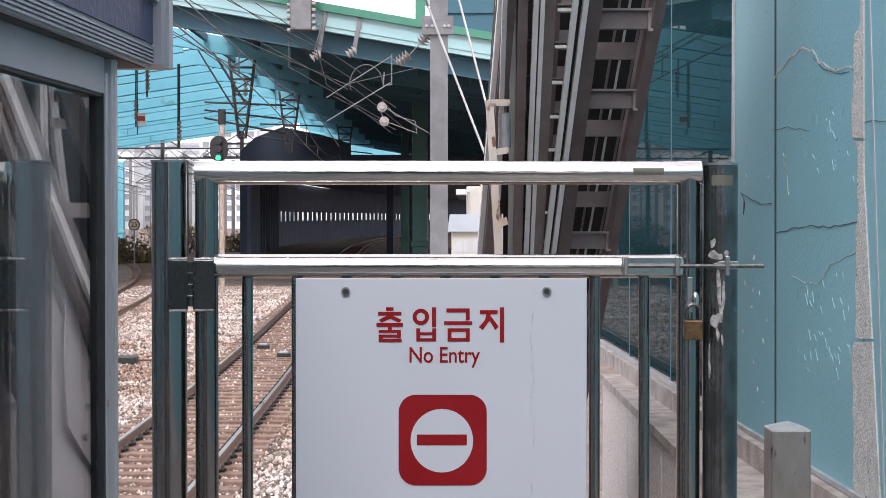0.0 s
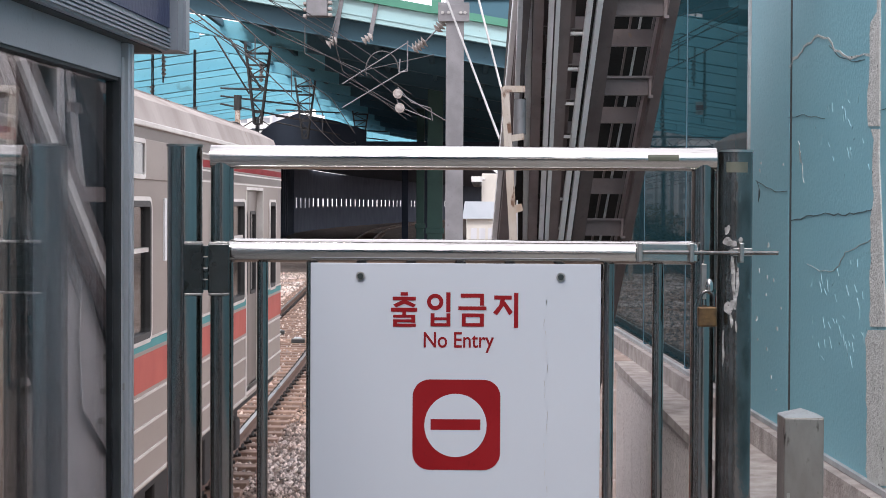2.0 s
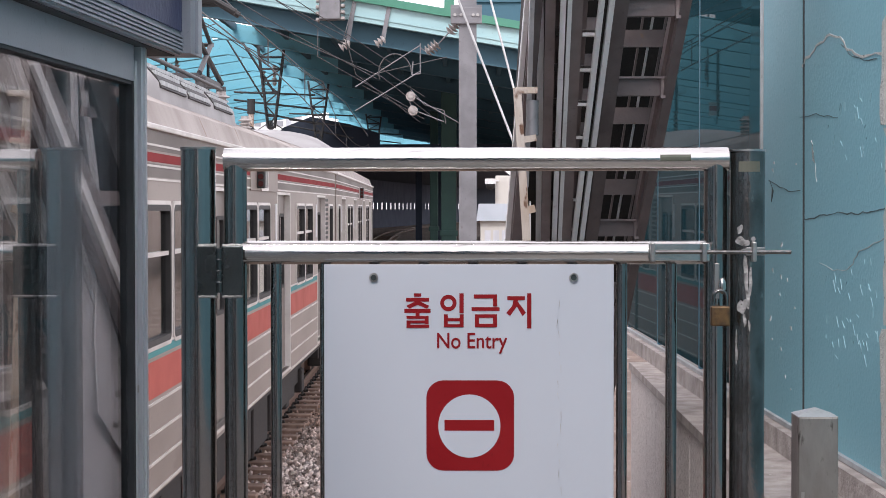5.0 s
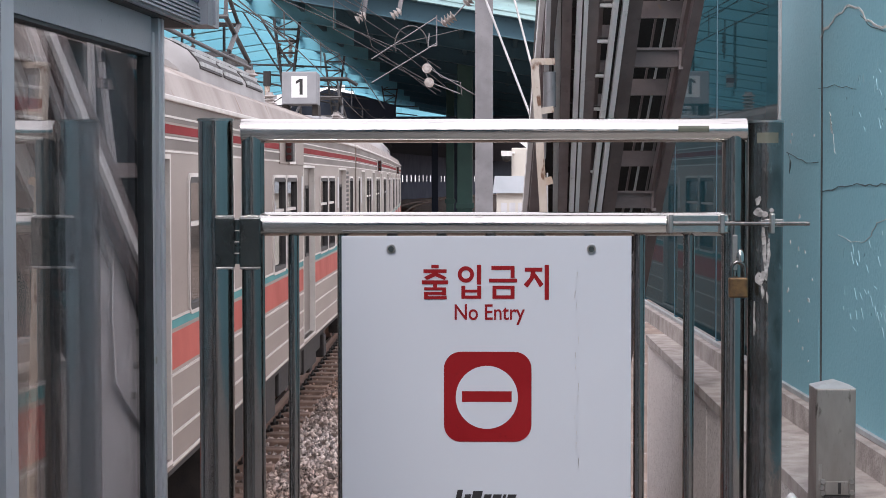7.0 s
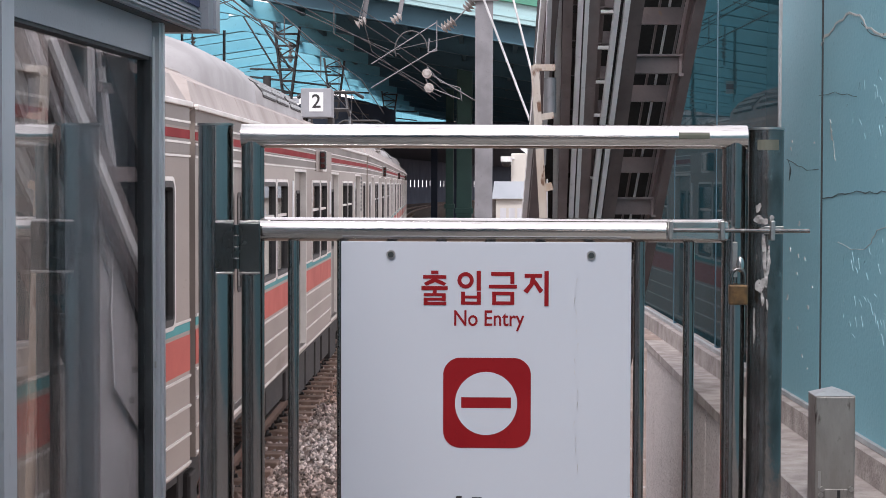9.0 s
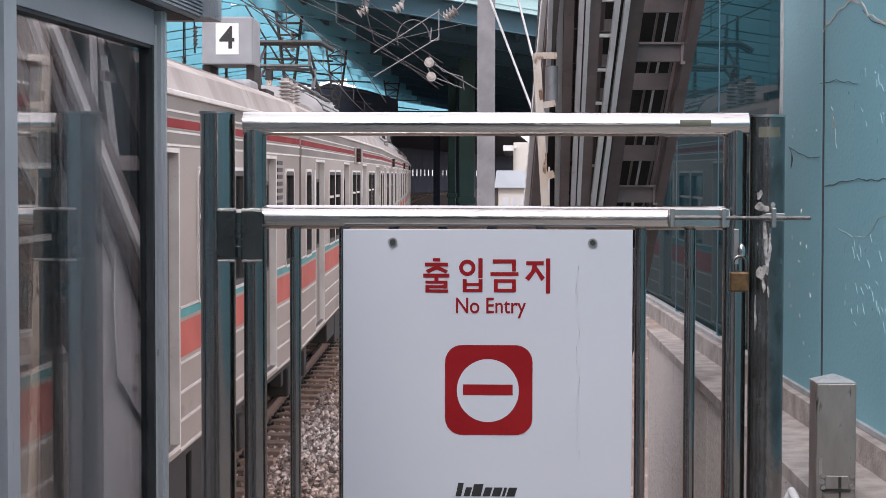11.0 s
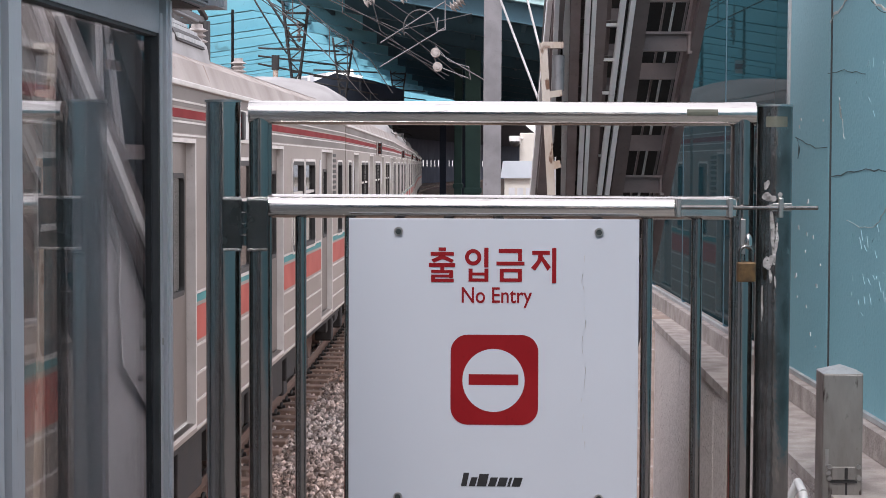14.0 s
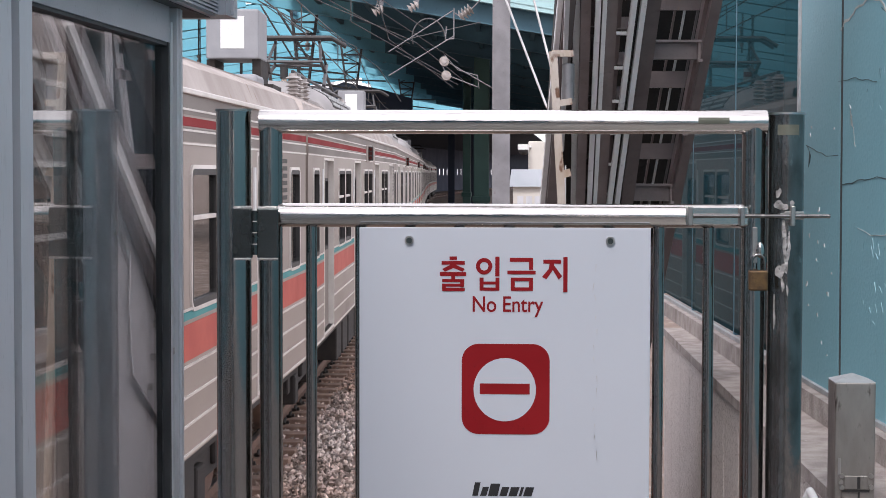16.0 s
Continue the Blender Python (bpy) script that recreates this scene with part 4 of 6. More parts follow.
def shared(name, make, mat, smooth=False):
    if name not in SHARED:
        SHARED[name] = mesh_of(name, make(), mat, smooth)
    return SHARED[name]


def side_strips(s, doors, wins, front):
    """The side's sheet metal, with openings left for windows and doors."""
    bm = bmesh.new()
    x0, x1 = sorted((s * WIDE, s * (WIDE - 0.05)))
    cuts = sorted([(c - 0.66, c + 0.66, Z_LOW + 0.07, Z_DOOR) for c in doors] + [(c - w / 2, c + w / 2, Z_SILL, Z_TOP) for c, w in wins])
    y = -CAR / 2
    for a, b, z0, z1 in cuts:
        box(bm, x0, x1, y, a, Z_LOW, Z_EAVE)
        box(bm, x0, x1, a, b, Z_LOW, z0)
        box(bm, x0, x1, a, b, z1, Z_EAVE)
        y = b
    box(bm, x0, x1, y, front, Z_LOW, Z_EAVE)
    bmesh.ops.remove_doubles(bm, verts=bm.verts, dist=0.0005)
    return bm


def runs(doors, front):
    """Stretches of the side between the doors."""
    edges = [-CAR / 2] + [e for c in doors for e in (c - 0.67, c + 0.67)] + [front]
    return list(zip(edges[::2], edges[1::2]))


def roof_shell(front):
    bm = bmesh.new()
    prof = [(-WIDE, Z_EAVE), (-WIDE + 0.03, Z_EAVE + 0.05), (-1.36, Z_EAVE + 0.2), (-1.17, Z_EAVE + 0.3), (-0.6, Z_EAVE + 0.37), (0, Z_EAVE + 0.39)]
    prof += [(-x, z) for x, z in prof[-2::-1]]
    inner = [(x * 0.96, z - 0.05) for x, z in prof]
    ring_ = prof + inner[::-1]
    lean = 1.25     # the ends slope back towards the ridge
    ahead = lean if front > CAR / 2 - 0.1 else 0.0
    a = [bm.verts.new((x, -CAR / 2 - 0.05 + lean * (z - Z_EAVE), z)) for x, z in ring_]
    b = [bm.verts.new((x, front + 0.05 - ahead * (z - Z_EAVE), z)) for x, z in ring_]
    for e in (a, b):
        bm.faces.new(e[:len(prof)])
    k = len(ring_)
    for i in range(k):
        bm.faces.new((a[i], a[(i + 1) % k], b[(i + 1) % k], b[i]))
    bmesh.ops.recalc_face_normals(bm, faces=bm.faces)
    return bm


def dome_cover(rings_at, top=0.62):
    """A long rounded cover whose ends taper, through (y, share of the full height)."""
    bm = bmesh.new()
    rings = []
    for y, k in rings_at:
        rings.append([bm.verts.new((1.28 * (0.8 + 0.2 * k) * math.cos(math.pi * j / 14), y, 3.7 + top * k * math.sin(math.pi * j / 14) ** 0.62)) for j in range(15)])
    for r, q in zip(rings, rings[1:]):
        for j in range(14):
            bm.faces.new((r[j], r[j + 1], q[j + 1], q[j]))
    bm.faces.new(rings[0])
    bm.faces.new(rings[-1][::-1])
    bmesh.ops.recalc_face_normals(bm, faces=bm.faces)
    return bm


def rounded_frame(w, h, r, t, d, n=5):
    """A rounded rectangular frame in the y-z plane, t wide and d deep, about the origin."""
    bm = bmesh.new()
    def loop(w_, h_, r_, x):
        out = []
        for cy, cz, a0 in ((w_ / 2 - r_, h_ / 2 - r_, 0), (-w_ / 2 + r_, h_ / 2 - r_, 90), (-w_ / 2 + r_, -h_ / 2 + r_, 180), (w_ / 2 - r_, -h_ / 2 + r_, 270)):
            for k in range(n + 1):
                a = radians(a0 + 90 * k / n)
                out.append(bm.verts.new((x, cy + r_ * math.cos(a), cz + r_ * math.sin(a))))
        return out
    o1, i1 = loop(w, h, r, d / 2), loop(w - 2 * t, h - 2 * t, max(0.01, r - t), d / 2)
    o0, i0 = loop(w, h, r, -d / 2), loop(w - 2 * t, h - 2 * t, max(0.01, r - t), -d / 2)
    k = len(o1)
    for j in range(k):
        q = (j + 1) % k
        for p in ((o1[j], o1[q], i1[q], i1[j]), (o0[j], i0[j], i0[q], o0[q]), (o1[j], o0[j], o0[q], o1[q]), (i1[j], i1[q], i0[q], i0[j])):
            bm.faces.new(p)
    bmesh.ops.recalc_face_normals(bm, faces=bm.faces)
    return bm


def panto_base():
    bm = bmesh.new()
    beam(bm, (-0.55, 0, 4.15), (0.55, 0, 4.15), 1.8, 0.06, side=(0, 1, 0))
    inner = bmesh.ops.inset_region(bm, faces=[f for f in bm.faces if abs(f.normal.z) > 0.9], thickness=0.09)
    bmesh.ops.bridge_loops(bm, edges=[e for e in bm.edges if all(abs(v.co.x) < 0.5 and abs(v.co.y) < 0.85 for v in e.verts)])
    bmesh.ops.delete(bm, geom=[f for f in bm.faces if abs(f.normal.z) > 0.9 and all(abs(v.co.x) < 0.5 for v in f.verts)], context="FACES_ONLY")
    return bm


def panto_tubes():
    """The pantograph's legs, arms and braces: both ends and the radius."""
    out = []
    for s in (-0.55, 0.55):
        for q in (-1, 1):
            out.append(((s, q * 0.85, 4.18), (s * 0.85, -q * 0.55, 4.62), 0.032))
            out.append(((s * 0.85, q * 0.55, 4.62), (s * 0.7, -q * 0.1, 5.05), 0.026))
            out.append(((s, q * 0.8, 3.6), (s, q * 0.8, 4.14), 0.06))
    for y in (-0.55, 0.55):
        out.append(((-0.5, y, 4.62), (0.5, y, 4.62), 0.026))
        out.append(((-0.46, y, 4.62), (0.46, -y, 4.62), 0.018))
    return out


def insulator(bm, c, h=0.35, r=0.09):
    """A ribbed insulator turned in one piece."""
    prof = [(0.0, 0.0), (r * 0.6, 0.0)]
    for k in range(8):
        prof += [(r * 0.5, h * (0.06 + 0.11 * k)), (r * (1.0 if k % 2 else 0.85), h * (0.1 + 0.11 * k)), (r * 0.55, h * (0.15 + 0.11 * k))]
    prof += [(r * 0.5, h), (0.0, h)]
    n = 14
    rings = [[bm.verts.new((c[0] + q * math.cos(2 * math.pi * k / n), c[1] + q * math.sin(2 * math.pi * k / n), c[2] + z)) for k in range(n)] if q else [bm.verts.new((c[0], c[1], c[2] + z))] for q, z in prof]
    for a, b in zip(rings, rings[1:]):
        for k in range(n):
            f = [a[k % len(a)], a[(k + 1) % len(a)], b[(k + 1) % len(b)], b[k % len(b)]]
            bm.faces.new(list(dict.fromkeys(f)))
    bmesh.ops.recalc_face_normals(bm, faces=bm.faces)


def bogie():
    bm = bmesh.new()
    for s in (-1.0, 1.0):
        box(bm, s - 0.07, s + 0.07, -1.45, 1.45, 0.42, 0.66, bevel=0.02)
        box(bm, s - 0.12, s + 0.12, -0.35, 0.35, 0.5, 0.95, bevel=0.03)
        for y in (-1.05, 1.05):
            box(bm, s - 0.13, s + 0.13, y - 0.17, y + 0.17, 0.28, 0.62, bevel=0.03)
            for q in (-0.26, 0.26):
                tube(bm, (s, y + q, 0.62), (s, y + q, 0.86), 0.07, 10)
    box(bm, -0.95, 0.95, -0.25, 0.25, 0.5, 0.8)
    return bm


def wheelset():
    bm = bmesh.new()
    for s in (-0.72, 0.72):
        tube(bm, (s - 0.06, 0, 0.43), (s + 0.06, 0, 0.43), 0.43, 24)
    tube(bm, (-0.7, 0, 0.43), (0.7, 0, 0.43), 0.08, 10)
    return bm


def build_car(number, last_gap_box="", cab=0):
    """One car. last_gap_box: what the roof box at the rear shows ('' for none). cab: 1 for a driving end ahead, -1 behind."""
    panto = last_gap_box != ""
    # the driving car is a little shorter ahead, with its last door set back
    front = CAR / 2 - (0.65 if cab else 0.0)
    doors = DOORS[:3] + ((6.8,) if cab else DOORS[3:])
    wins = [w for w in WINDOWS if w[0] < 8 or not cab] + ([(8.35, 0.5)] if cab else [])
    car = thing("train_car", ("dull stainless train car with coral bands, pantograph and grey roof box" if panto else "dull stainless commuter train car with turquoise and coral bands"), "train car", group="cars of the train")
    for s in (-1, 1):
        n = "side_%d_%d" % (s, cab)
        part("side_wall", shared(n, lambda: side_strips(s, doors, wins, front), M["car"]), None, car)

        for i, (a, b) in enumerate(runs(doors, front)):
            xx = sorted((s * WIDE, s * (WIDE + 0.004)))
            part("turquoise_band", shared(n + "t%d" % i, lambda: B((xx[0], xx[1], a, b, 1.965, 2.022)), M["car_teal"]), None, car)
            part("coral_band", shared(n + "r%d" % i, lambda: B((xx[0], xx[1], a, b, 1.69, 1.935)), M["car_red"]), None, car)

        def ribs():
            bm = bmesh.new()
            for z in (2.035, 1.655, 1.45, 1.255, 1.06):
                for a, b in runs(doors, front):
                    xx = sorted((s * WIDE, s * (WIDE + 0.012)))
                    box(bm, xx[0], xx[1], a, b, z - 0.008, z + 0.008)
            for z in (3.15, 3.24, 3.38):
                xx = sorted((s * WIDE, s * (WIDE + 0.01)))
                box(bm, xx[0], xx[1], -CAR / 2, front, z - 0.007, z + 0.007)
            return bm
        part("body_ribs", shared(n + "ribs", ribs, M["rib"]), None, car)
        xx = sorted((s * WIDE, s * (WIDE + 0.005)))
        for i, (a, b) in enumerate(((-CAR / 2, -0.55), (1.75, front))):
            part("red_stripe", shared(n + "top%d" % i, lambda: B((xx[0], xx[1], a, b, 3.268, 3.328)), M["dark_red"]), None, car)
        px = sorted((s * WIDE, s * (WIDE + 0.014)))
        plate = part("display_plate", shared(n + "plate", lambda: B((px[0], px[1], -0.55, 1.75, 3.125, 3.4), bevel=0.004), M["car"]), None, car)
        rim = part("display_rim", shared(n + "drim", lambda: rounded_frame(0.62, 0.27, 0.05, 0.03, 0.03), M["rib"]), None, plate)
        rim.location = (s * (WIDE + 0.014), 0.48, 3.262)
        part("display_glass", shared(n + "dglass", lambda: B((s * (WIDE + 0.015) - 0.004, s * (WIDE + 0.015) + 0.004, 0.2, 0.76, 3.145, 3.38)), M["dark_glass"]), None, plate, "dark destination display glass")
        cx = sorted((s * WIDE, s * (WIDE + 0.003)))
        part("cantrail", shared(n + "cant", lambda: B((cx[0], cx[1], -CAR / 2, front, 3.345, 3.475)), M["car_dark"]), None, car, "dark cantrail strip")
        part("letterboard", shared(n + "lett", lambda: B((cx[0], cx[1], -CAR / 2, front, 3.165, 3.258)), M["car_dark"]), None, car, "dark letterboard strip")
        gx = sorted((s * (WIDE - 0.01), s * (WIDE + 0.03)))
        part("gutter", shared(n + "gut", lambda: B((gx[0], gx[1], -CAR / 2, front, Z_EAVE - 0.02, Z_EAVE + 0.02), bevel=0.008), M["rib"]), None, car)
        for c, w in wins:
            fr = part("window_frame", shared("win%.2f" % w, lambda: rounded_frame(w + 0.05, Z_TOP - Z_SILL + 0.05, 0.08, 0.045, 0.05), M["rubber"]), None, car)
            fr.location = (s * (WIDE - 0.012), c, (Z_SILL + Z_TOP) / 2)
            pn = part("pane", shared("pane%.2f" % w, lambda: B((-0.003, 0.003, -w / 2 + 0.01, w / 2 - 0.01, -0.44, 0.44)), M["car_glass"]), None, fr)
            pn.location = (-s * 0.012, 0, 0)
            rim = part("window_rim", shared("rim%.2f" % w, lambda: rounded_frame(w + 0.1, Z_TOP - Z_SILL + 0.1, 0.1, 0.028, 0.03), M["rib"]), None, fr)
            rim.location = (s * 0.012, 0, 0)
            if w > 0.9:
                part("sash_bar", shared("sash", lambda: B((-0.012, 0.012, -0.47, 0.47, 0.12, 0.15)), M["rib"]), None, fr)
        for c in doors:
            for q in (-1, 1):
                def leaf():
                    bm = bmesh.new()
                    box(bm, -0.015, 0.015, -0.327, -0.2, 1.1, Z_DOOR)
                    box(bm, -0.015, 0.015, 0.2, 0.327, 1.1, Z_DOOR)
                    box(bm, -0.015, 0.015, -0.2, 0.2, 1.1, 2.06)
                    box(bm, -0.015, 0.015, -0.2, 0.2, 2.86, Z_DOOR)
                    return bm
                d = part("door_leaf", shared("leaf", leaf, M["car_door"]), None, car)
                d.location = (s * (WIDE - 0.075), c + q * 0.33, 0)
                part("door_window", shared("leafpane", lambda: B((-0.004, 0.004, -0.2, 0.2, 2.06, 2.86)), M["car_glass"]), None, d)
                part("window_gasket", shared("leafframe", lambda: rounded_frame_at(0.46, 0.86, 2.46), M["rubber"]), None, d)

        def surround():
            bm = bmesh.new()
            q0, q1 = sorted((s * (WIDE - 0.09), s * (WIDE + 0.008)))
            for q in (-0.66, 0.66):
                box(bm, q0, q1, q - 0.018, q + 0.018, 1.1, Z_DOOR)
            box(bm, q0, q1, -0.678, 0.678, Z_DOOR, Z_DOOR + 0.03)
            box(bm, q0, q1 + 0.0, -0.678, 0.678, 1.07, 1.1)
            bmesh.ops.remove_doubles(bm, verts=bm.verts, dist=0.0005)
            return bm
        for c in doors:
            part("door_surround", shared(n + "sur", surround, M["rib"]), None, car).location = (0, c, 0)
            part("door_notice", shared(n + "note", lambda: B((min(s * WIDE, s * (WIDE + 0.012)), max(s * WIDE, s * (WIDE + 0.012)), -0.86, -0.76, 2.55, 3.0)), M["paper"]), None, car, "pale notice strip").location = (0, c, 0)
        # side lamps at mid-length
        lamp = part("side_lamp_box", shared(n + "lamp", lambda: B((min(s * WIDE, s * (WIDE + 0.09)), max(s * WIDE, s * (WIDE + 0.09)), -0.06, 0.06, 3.15, 3.38), bevel=0.015), M["black"]), None, car, "black box with three lamps")
        for z in (3.195, 3.265, 3.335):
            part("lens", shared(n + "lens%.2f" % z, lambda: T(((s * (WIDE + 0.05), -0.07, z), (s * (WIDE + 0.05), -0.08, z), 0.028), n=14), M["lamp_dark"]), None, lamp)

        def louvre():
            bm = bmesh.new()
            for k in range(9):
                box(bm, min(s * WIDE, s * (WIDE + 0.008)), max(s * WIDE, s * (WIDE + 0.008)), 8.1, 8.46, 2.5 + k * 0.068, 2.54 + k * 0.068)
            return bm
        if not cab:
            part("louvre", shared(n + "louv", louvre, M["rubber"]), None, car, "black ventilation slots")
    part("roof", shared("roof%d" % cab, lambda: roof_shell(front), M["car_roof"], True), None, car)
    part("floor", shared("floor%d" % cab, lambda: B((-WIDE + 0.06, WIDE - 0.06, -CAR / 2, front, 1.03, 1.12)), M["inside"]), None, car)

    def ends():
        bm = bmesh.new()
        for y in (-CAR / 2 + 0.03, front - 0.03):
            for x0, x1 in ((-WIDE + 0.05, -0.55), (0.55, WIDE - 0.05)):
                box(bm, x0, x1, y - 0.03, y + 0.03, 1.12, Z_EAVE)
            box(bm, -WIDE + 0.05, WIDE - 0.05, y - 0.03, y + 0.03, 3.05, Z_EAVE - 0.01)
        return bm
    part("end_wall", shared("ends%d" % cab, ends, M["car"]), None, car)
    part("seats", shared("seats", lambda: B(*[(s * 1.38 - (0.45 if s > 0 else 0), s * 1.38 + (0.45 if s < 0 else 0), c - 1.7, c + 1.7, 1.45, 1.55) for s in (-1, 1) for c in (-4.9, 0, 4.9)]), M["car_teal"]), None, car)
    if not cab:
        part("gangway", shared("gang", lambda: B(*[(-1.3, 1.3, CAR / 2 + 0.01 + k * 0.058, CAR / 2 + 0.05 + k * 0.058, 1.1, 3.3) for k in range(5)], bevel=0.02), M["rubber"]), None, car, "black folded gangway bellows")
    if cab == 1:
        def nose():
            bm = bmesh.new()
            prof = [(-WIDE, Z_LOW), (WIDE, Z_LOW), (WIDE, Z_EAVE), (1.05, Z_EAVE + 0.25), (0, Z_EAVE + 0.33), (-1.05, Z_EAVE + 0.25), (-WIDE, Z_EAVE)]
            a = [bm.verts.new((x, front, z)) for x, z in prof]
            b = [bm.verts.new((x * 0.93, front + 0.25 - (0.15 if z > 3.2 else 0.0), 1.0 + (z - 1.0) * 0.93)) for x, z in prof]
            for i in range(len(prof)):
                bm.faces.new((a[i], a[(i + 1) % len(prof)], b[(i + 1) % len(prof)], b[i]))
            bm.faces.new(b)
            bmesh.ops.recalc_face_normals(bm, faces=bm.faces)
            return bm
        part("cab_front", nose(), M["car"], car, "rounded driving end")
        part("front_edge", B((-1.0, 1.0, front + 0.02, front + 0.1, Z_EAVE + 0.14, Z_EAVE + 0.24)), M["rubber"], car)
    for y in (-6.9, 6.9):
        b = part("bogie", shared("bogie", bogie, M["under"]), None, car)
        b.location = (0, y, 0)
        for q in (-1.05, 1.05):
            w = part("wheelset", shared("wheels", wheelset, M["rail_side"], True), None, b)
            w.location = (0, q, 0)
    rng = random.Random(20 + number)
    y = -4.6
    while y < 4.6:
        w = rng.uniform(0.7, 1.6)
        bx = part("underfloor_box", B((-1.32, 1.32, y, y + w, rng.uniform(0.38, 0.62), 1.02), bevel=0.02), M["under"], car)
        y += w + rng.uniform(0.12, 0.35)
    part("underframe", shared("frame%d" % cab, lambda: B((-1.38, 1.38, -CAR / 2 + 0.1, front - 0.1, 0.93, 1.03)), M["under"]), None, car)
    # roof equipment
    if not panto:
        part("roof_hood", shared("hood", lambda: dome_cover([(-8.6, 0.45), (-8.2, 0.8), (-7.4, 0.97), (-5.0, 0.97), (-4.5, 0.8)]), M["dome"], True), None, car, "smooth pale roof hood")
    d = part("air_conditioner", shared("dome", lambda: dome_cover([(-4.5, 0.55), (-4.2, 0.86), (0.1, 0.86), (0.4, 0.7), (0.7, 0.2)]), M["dome"], True), None, car, "pale rounded air conditioner cover")
    for s in (-1, 1):
        def arc(deg, up=0.0):
            a = radians(deg)
            return s * (1.244 + up) * math.cos(a), 3.7 + (0.533 + up) * math.sin(a) ** 0.62

        def recess():
            bm = bmesh.new()
            pts = [arc(9 + 8 * j, 0.008) for j in range(9)] + [arc(73 - 8 * j, -0.03) for j in range(9)]
            sheet(bm, [(x, -0.58, z) for x, z in pts], (0, 1.16, 0))
            return bm
        for y in (-3.45, -2.15, -0.7):
            v = part("vent_panel", shared("recess%d" % s, recess, M["rubber"]), None, d, "dark louvred vent panel")
            v.location = (0, y, 0)
            for j in range(7):
                def slat():
                    bm = bmesh.new()
                    (x0, z0), (x1, z1) = arc(10 + 9 * j, 0.006), arc(14.5 + 9 * j, 0.014)
                    beam(bm, ((x0 + x1) / 2, -0.56, (z0 + z1) / 2), ((x0 + x1) / 2, 0.56, (z0 + z1) / 2), max(0.02, 0.7 * abs(x1 - x0)), max(0.016, 0.7 * abs(z1 - z0)))
                    return bm
                part("slat", shared("slat%d_%d" % (s, j), slat, M["pale_trim"]), None, v)
    if panto:
        pan = part("pantograph", shared("panto_base", panto_base, M["wire"]), None, car, "dark raised pantograph on its base frame")
        pan.location = (0, 3.0, 0.28)
        for (a, b, rad) in panto_tubes():
            part("pantograph_tube", shared("pt%s%s" % (a, b), lambda: T((a, b, rad), n=8), M["wire"]), None, pan)
        for y in (-0.16, 0.16):
            part("collector_strip", shared("strip%s" % y, lambda: pipe([(-0.86, y, 4.93), (-0.62, y, 5.07), (0.62, y, 5.07), (0.86, y, 4.93)], 0.04, 8), M["black"]), None, pan, "black carbon collector strip")
        bx = part("roof_box", shared("box", lambda: B((0.03, 0.65, -7.6, -6.8, 4.29, 4.87), bevel=0.02), M["grey_box"]), None, car, "grey roof box with a number plate")
        part("box_feet", shared("boxfeet", lambda: B((-0.1, 0.8, -7.5, -6.6, 3.8, 4.0), (0.02, 0.12, -7.5, -6.8, 4.0, 4.29), (0.56, 0.66, -7.5, -6.8, 4.0, 4.29)), M["under"]), None, bx)
        part("number_plate", shared("plate", lambda: B((0.2, 0.48, -7.606, -7.6, 4.41, 4.79)), M["paper"]), None, bx)
        if last_gap_box.strip():
            if last_gap_box == "1":
                bm = B((0.005, 0.06, 0, 0.004, -0.14, 0.14))
                sheet(bm, [(0.005, 0, 0.14), (0.005, 0, 0.085), (-0.06, 0, 0.05), (-0.06, 0, 0.095)], (0, 0.004, 0))
                me = bpy.data.meshes.new("digit")
                bm.to_mesh(me)
                bm.free()
            else:
                me = words(last_gap_box, 0.38)
            me.materials.append(M["black"])
            me.transform(Matrix.Translation((0.34, -7.61, 4.6)))
            part("digit", me, None, bx)

        def one_insulator():
            bm = bmesh.new()
            insulator(bm, (0, 0, 3.75), 0.45, 0.1)
            return bm
        for x, y in ((0.9, -6.2), (0.9, -5.7), (-0.9, -6.2), (0.9, -4.9), (-0.9, 1.4), (0.9, 1.4), (0.5, 6.4)):
            part("roof_insulator", shared("ins", one_insulator, M["porcelain"], True), None, car).location = (x, y, 0)
        part("roof_cable", shared("rcable", lambda: T(((0.9, -6.2, 4.22), (0.9, -4.9, 4.22), 0.025), ((0.9, -4.9, 4.22), (0.9, 1.4, 4.22), 0.02)), M["wire"]), None, car)
        part("breaker_case", shared("breaker", lambda: B((0.1, 0.8, -8.9, -8.3, 3.76, 4.04), bevel=0.04), M["grey_box"]), None, car)
    part("roof_walk", shared("rwalk%d" % cab, lambda: B((0.95, 1.12, -CAR / 2 + 0.7, front - 0.7, 3.78, 3.83), (-1.12, -0.95, -CAR / 2 + 0.7, front - 0.7, 3.78, 3.83)), M["car_roof"]), None, car)
    return car


def rounded_frame_at(w, h, z):
    bm = rounded_frame(w, h, 0.07, 0.035, 0.045)
    bmesh.ops.translate(bm, verts=bm.verts, vec=(0, 0, z))
    return bm


BOXES = ["", "1", "2", "", "4", "", "", " ", " ", ""]
CARS = [build_car(k, BOXES[k], 1 if k == 0 else 0) for k in range(10)]


def gone(t):
    """How far the train's head is past y = 12 at t."""
    return 0.355 * t * t + 6.251 * t - 5.113


def car_pose(k, t):
    c = 12 + gone(t) - PITCH * k - PITCH / 2
    a, b = c - 6.9, c + 6.9
    xa, xb = line_x(a), line_x(b)
    return pose((xa + xb) / 2, c, RAIL, 0, 0, math.degrees(math.atan2(-(xb - xa), b - a)))


def motions():
    for k, car in enumerate(CARS):
        walk(car, [(0.25 * j, car_pose(k, 0.25 * j)) for j in range(65)])


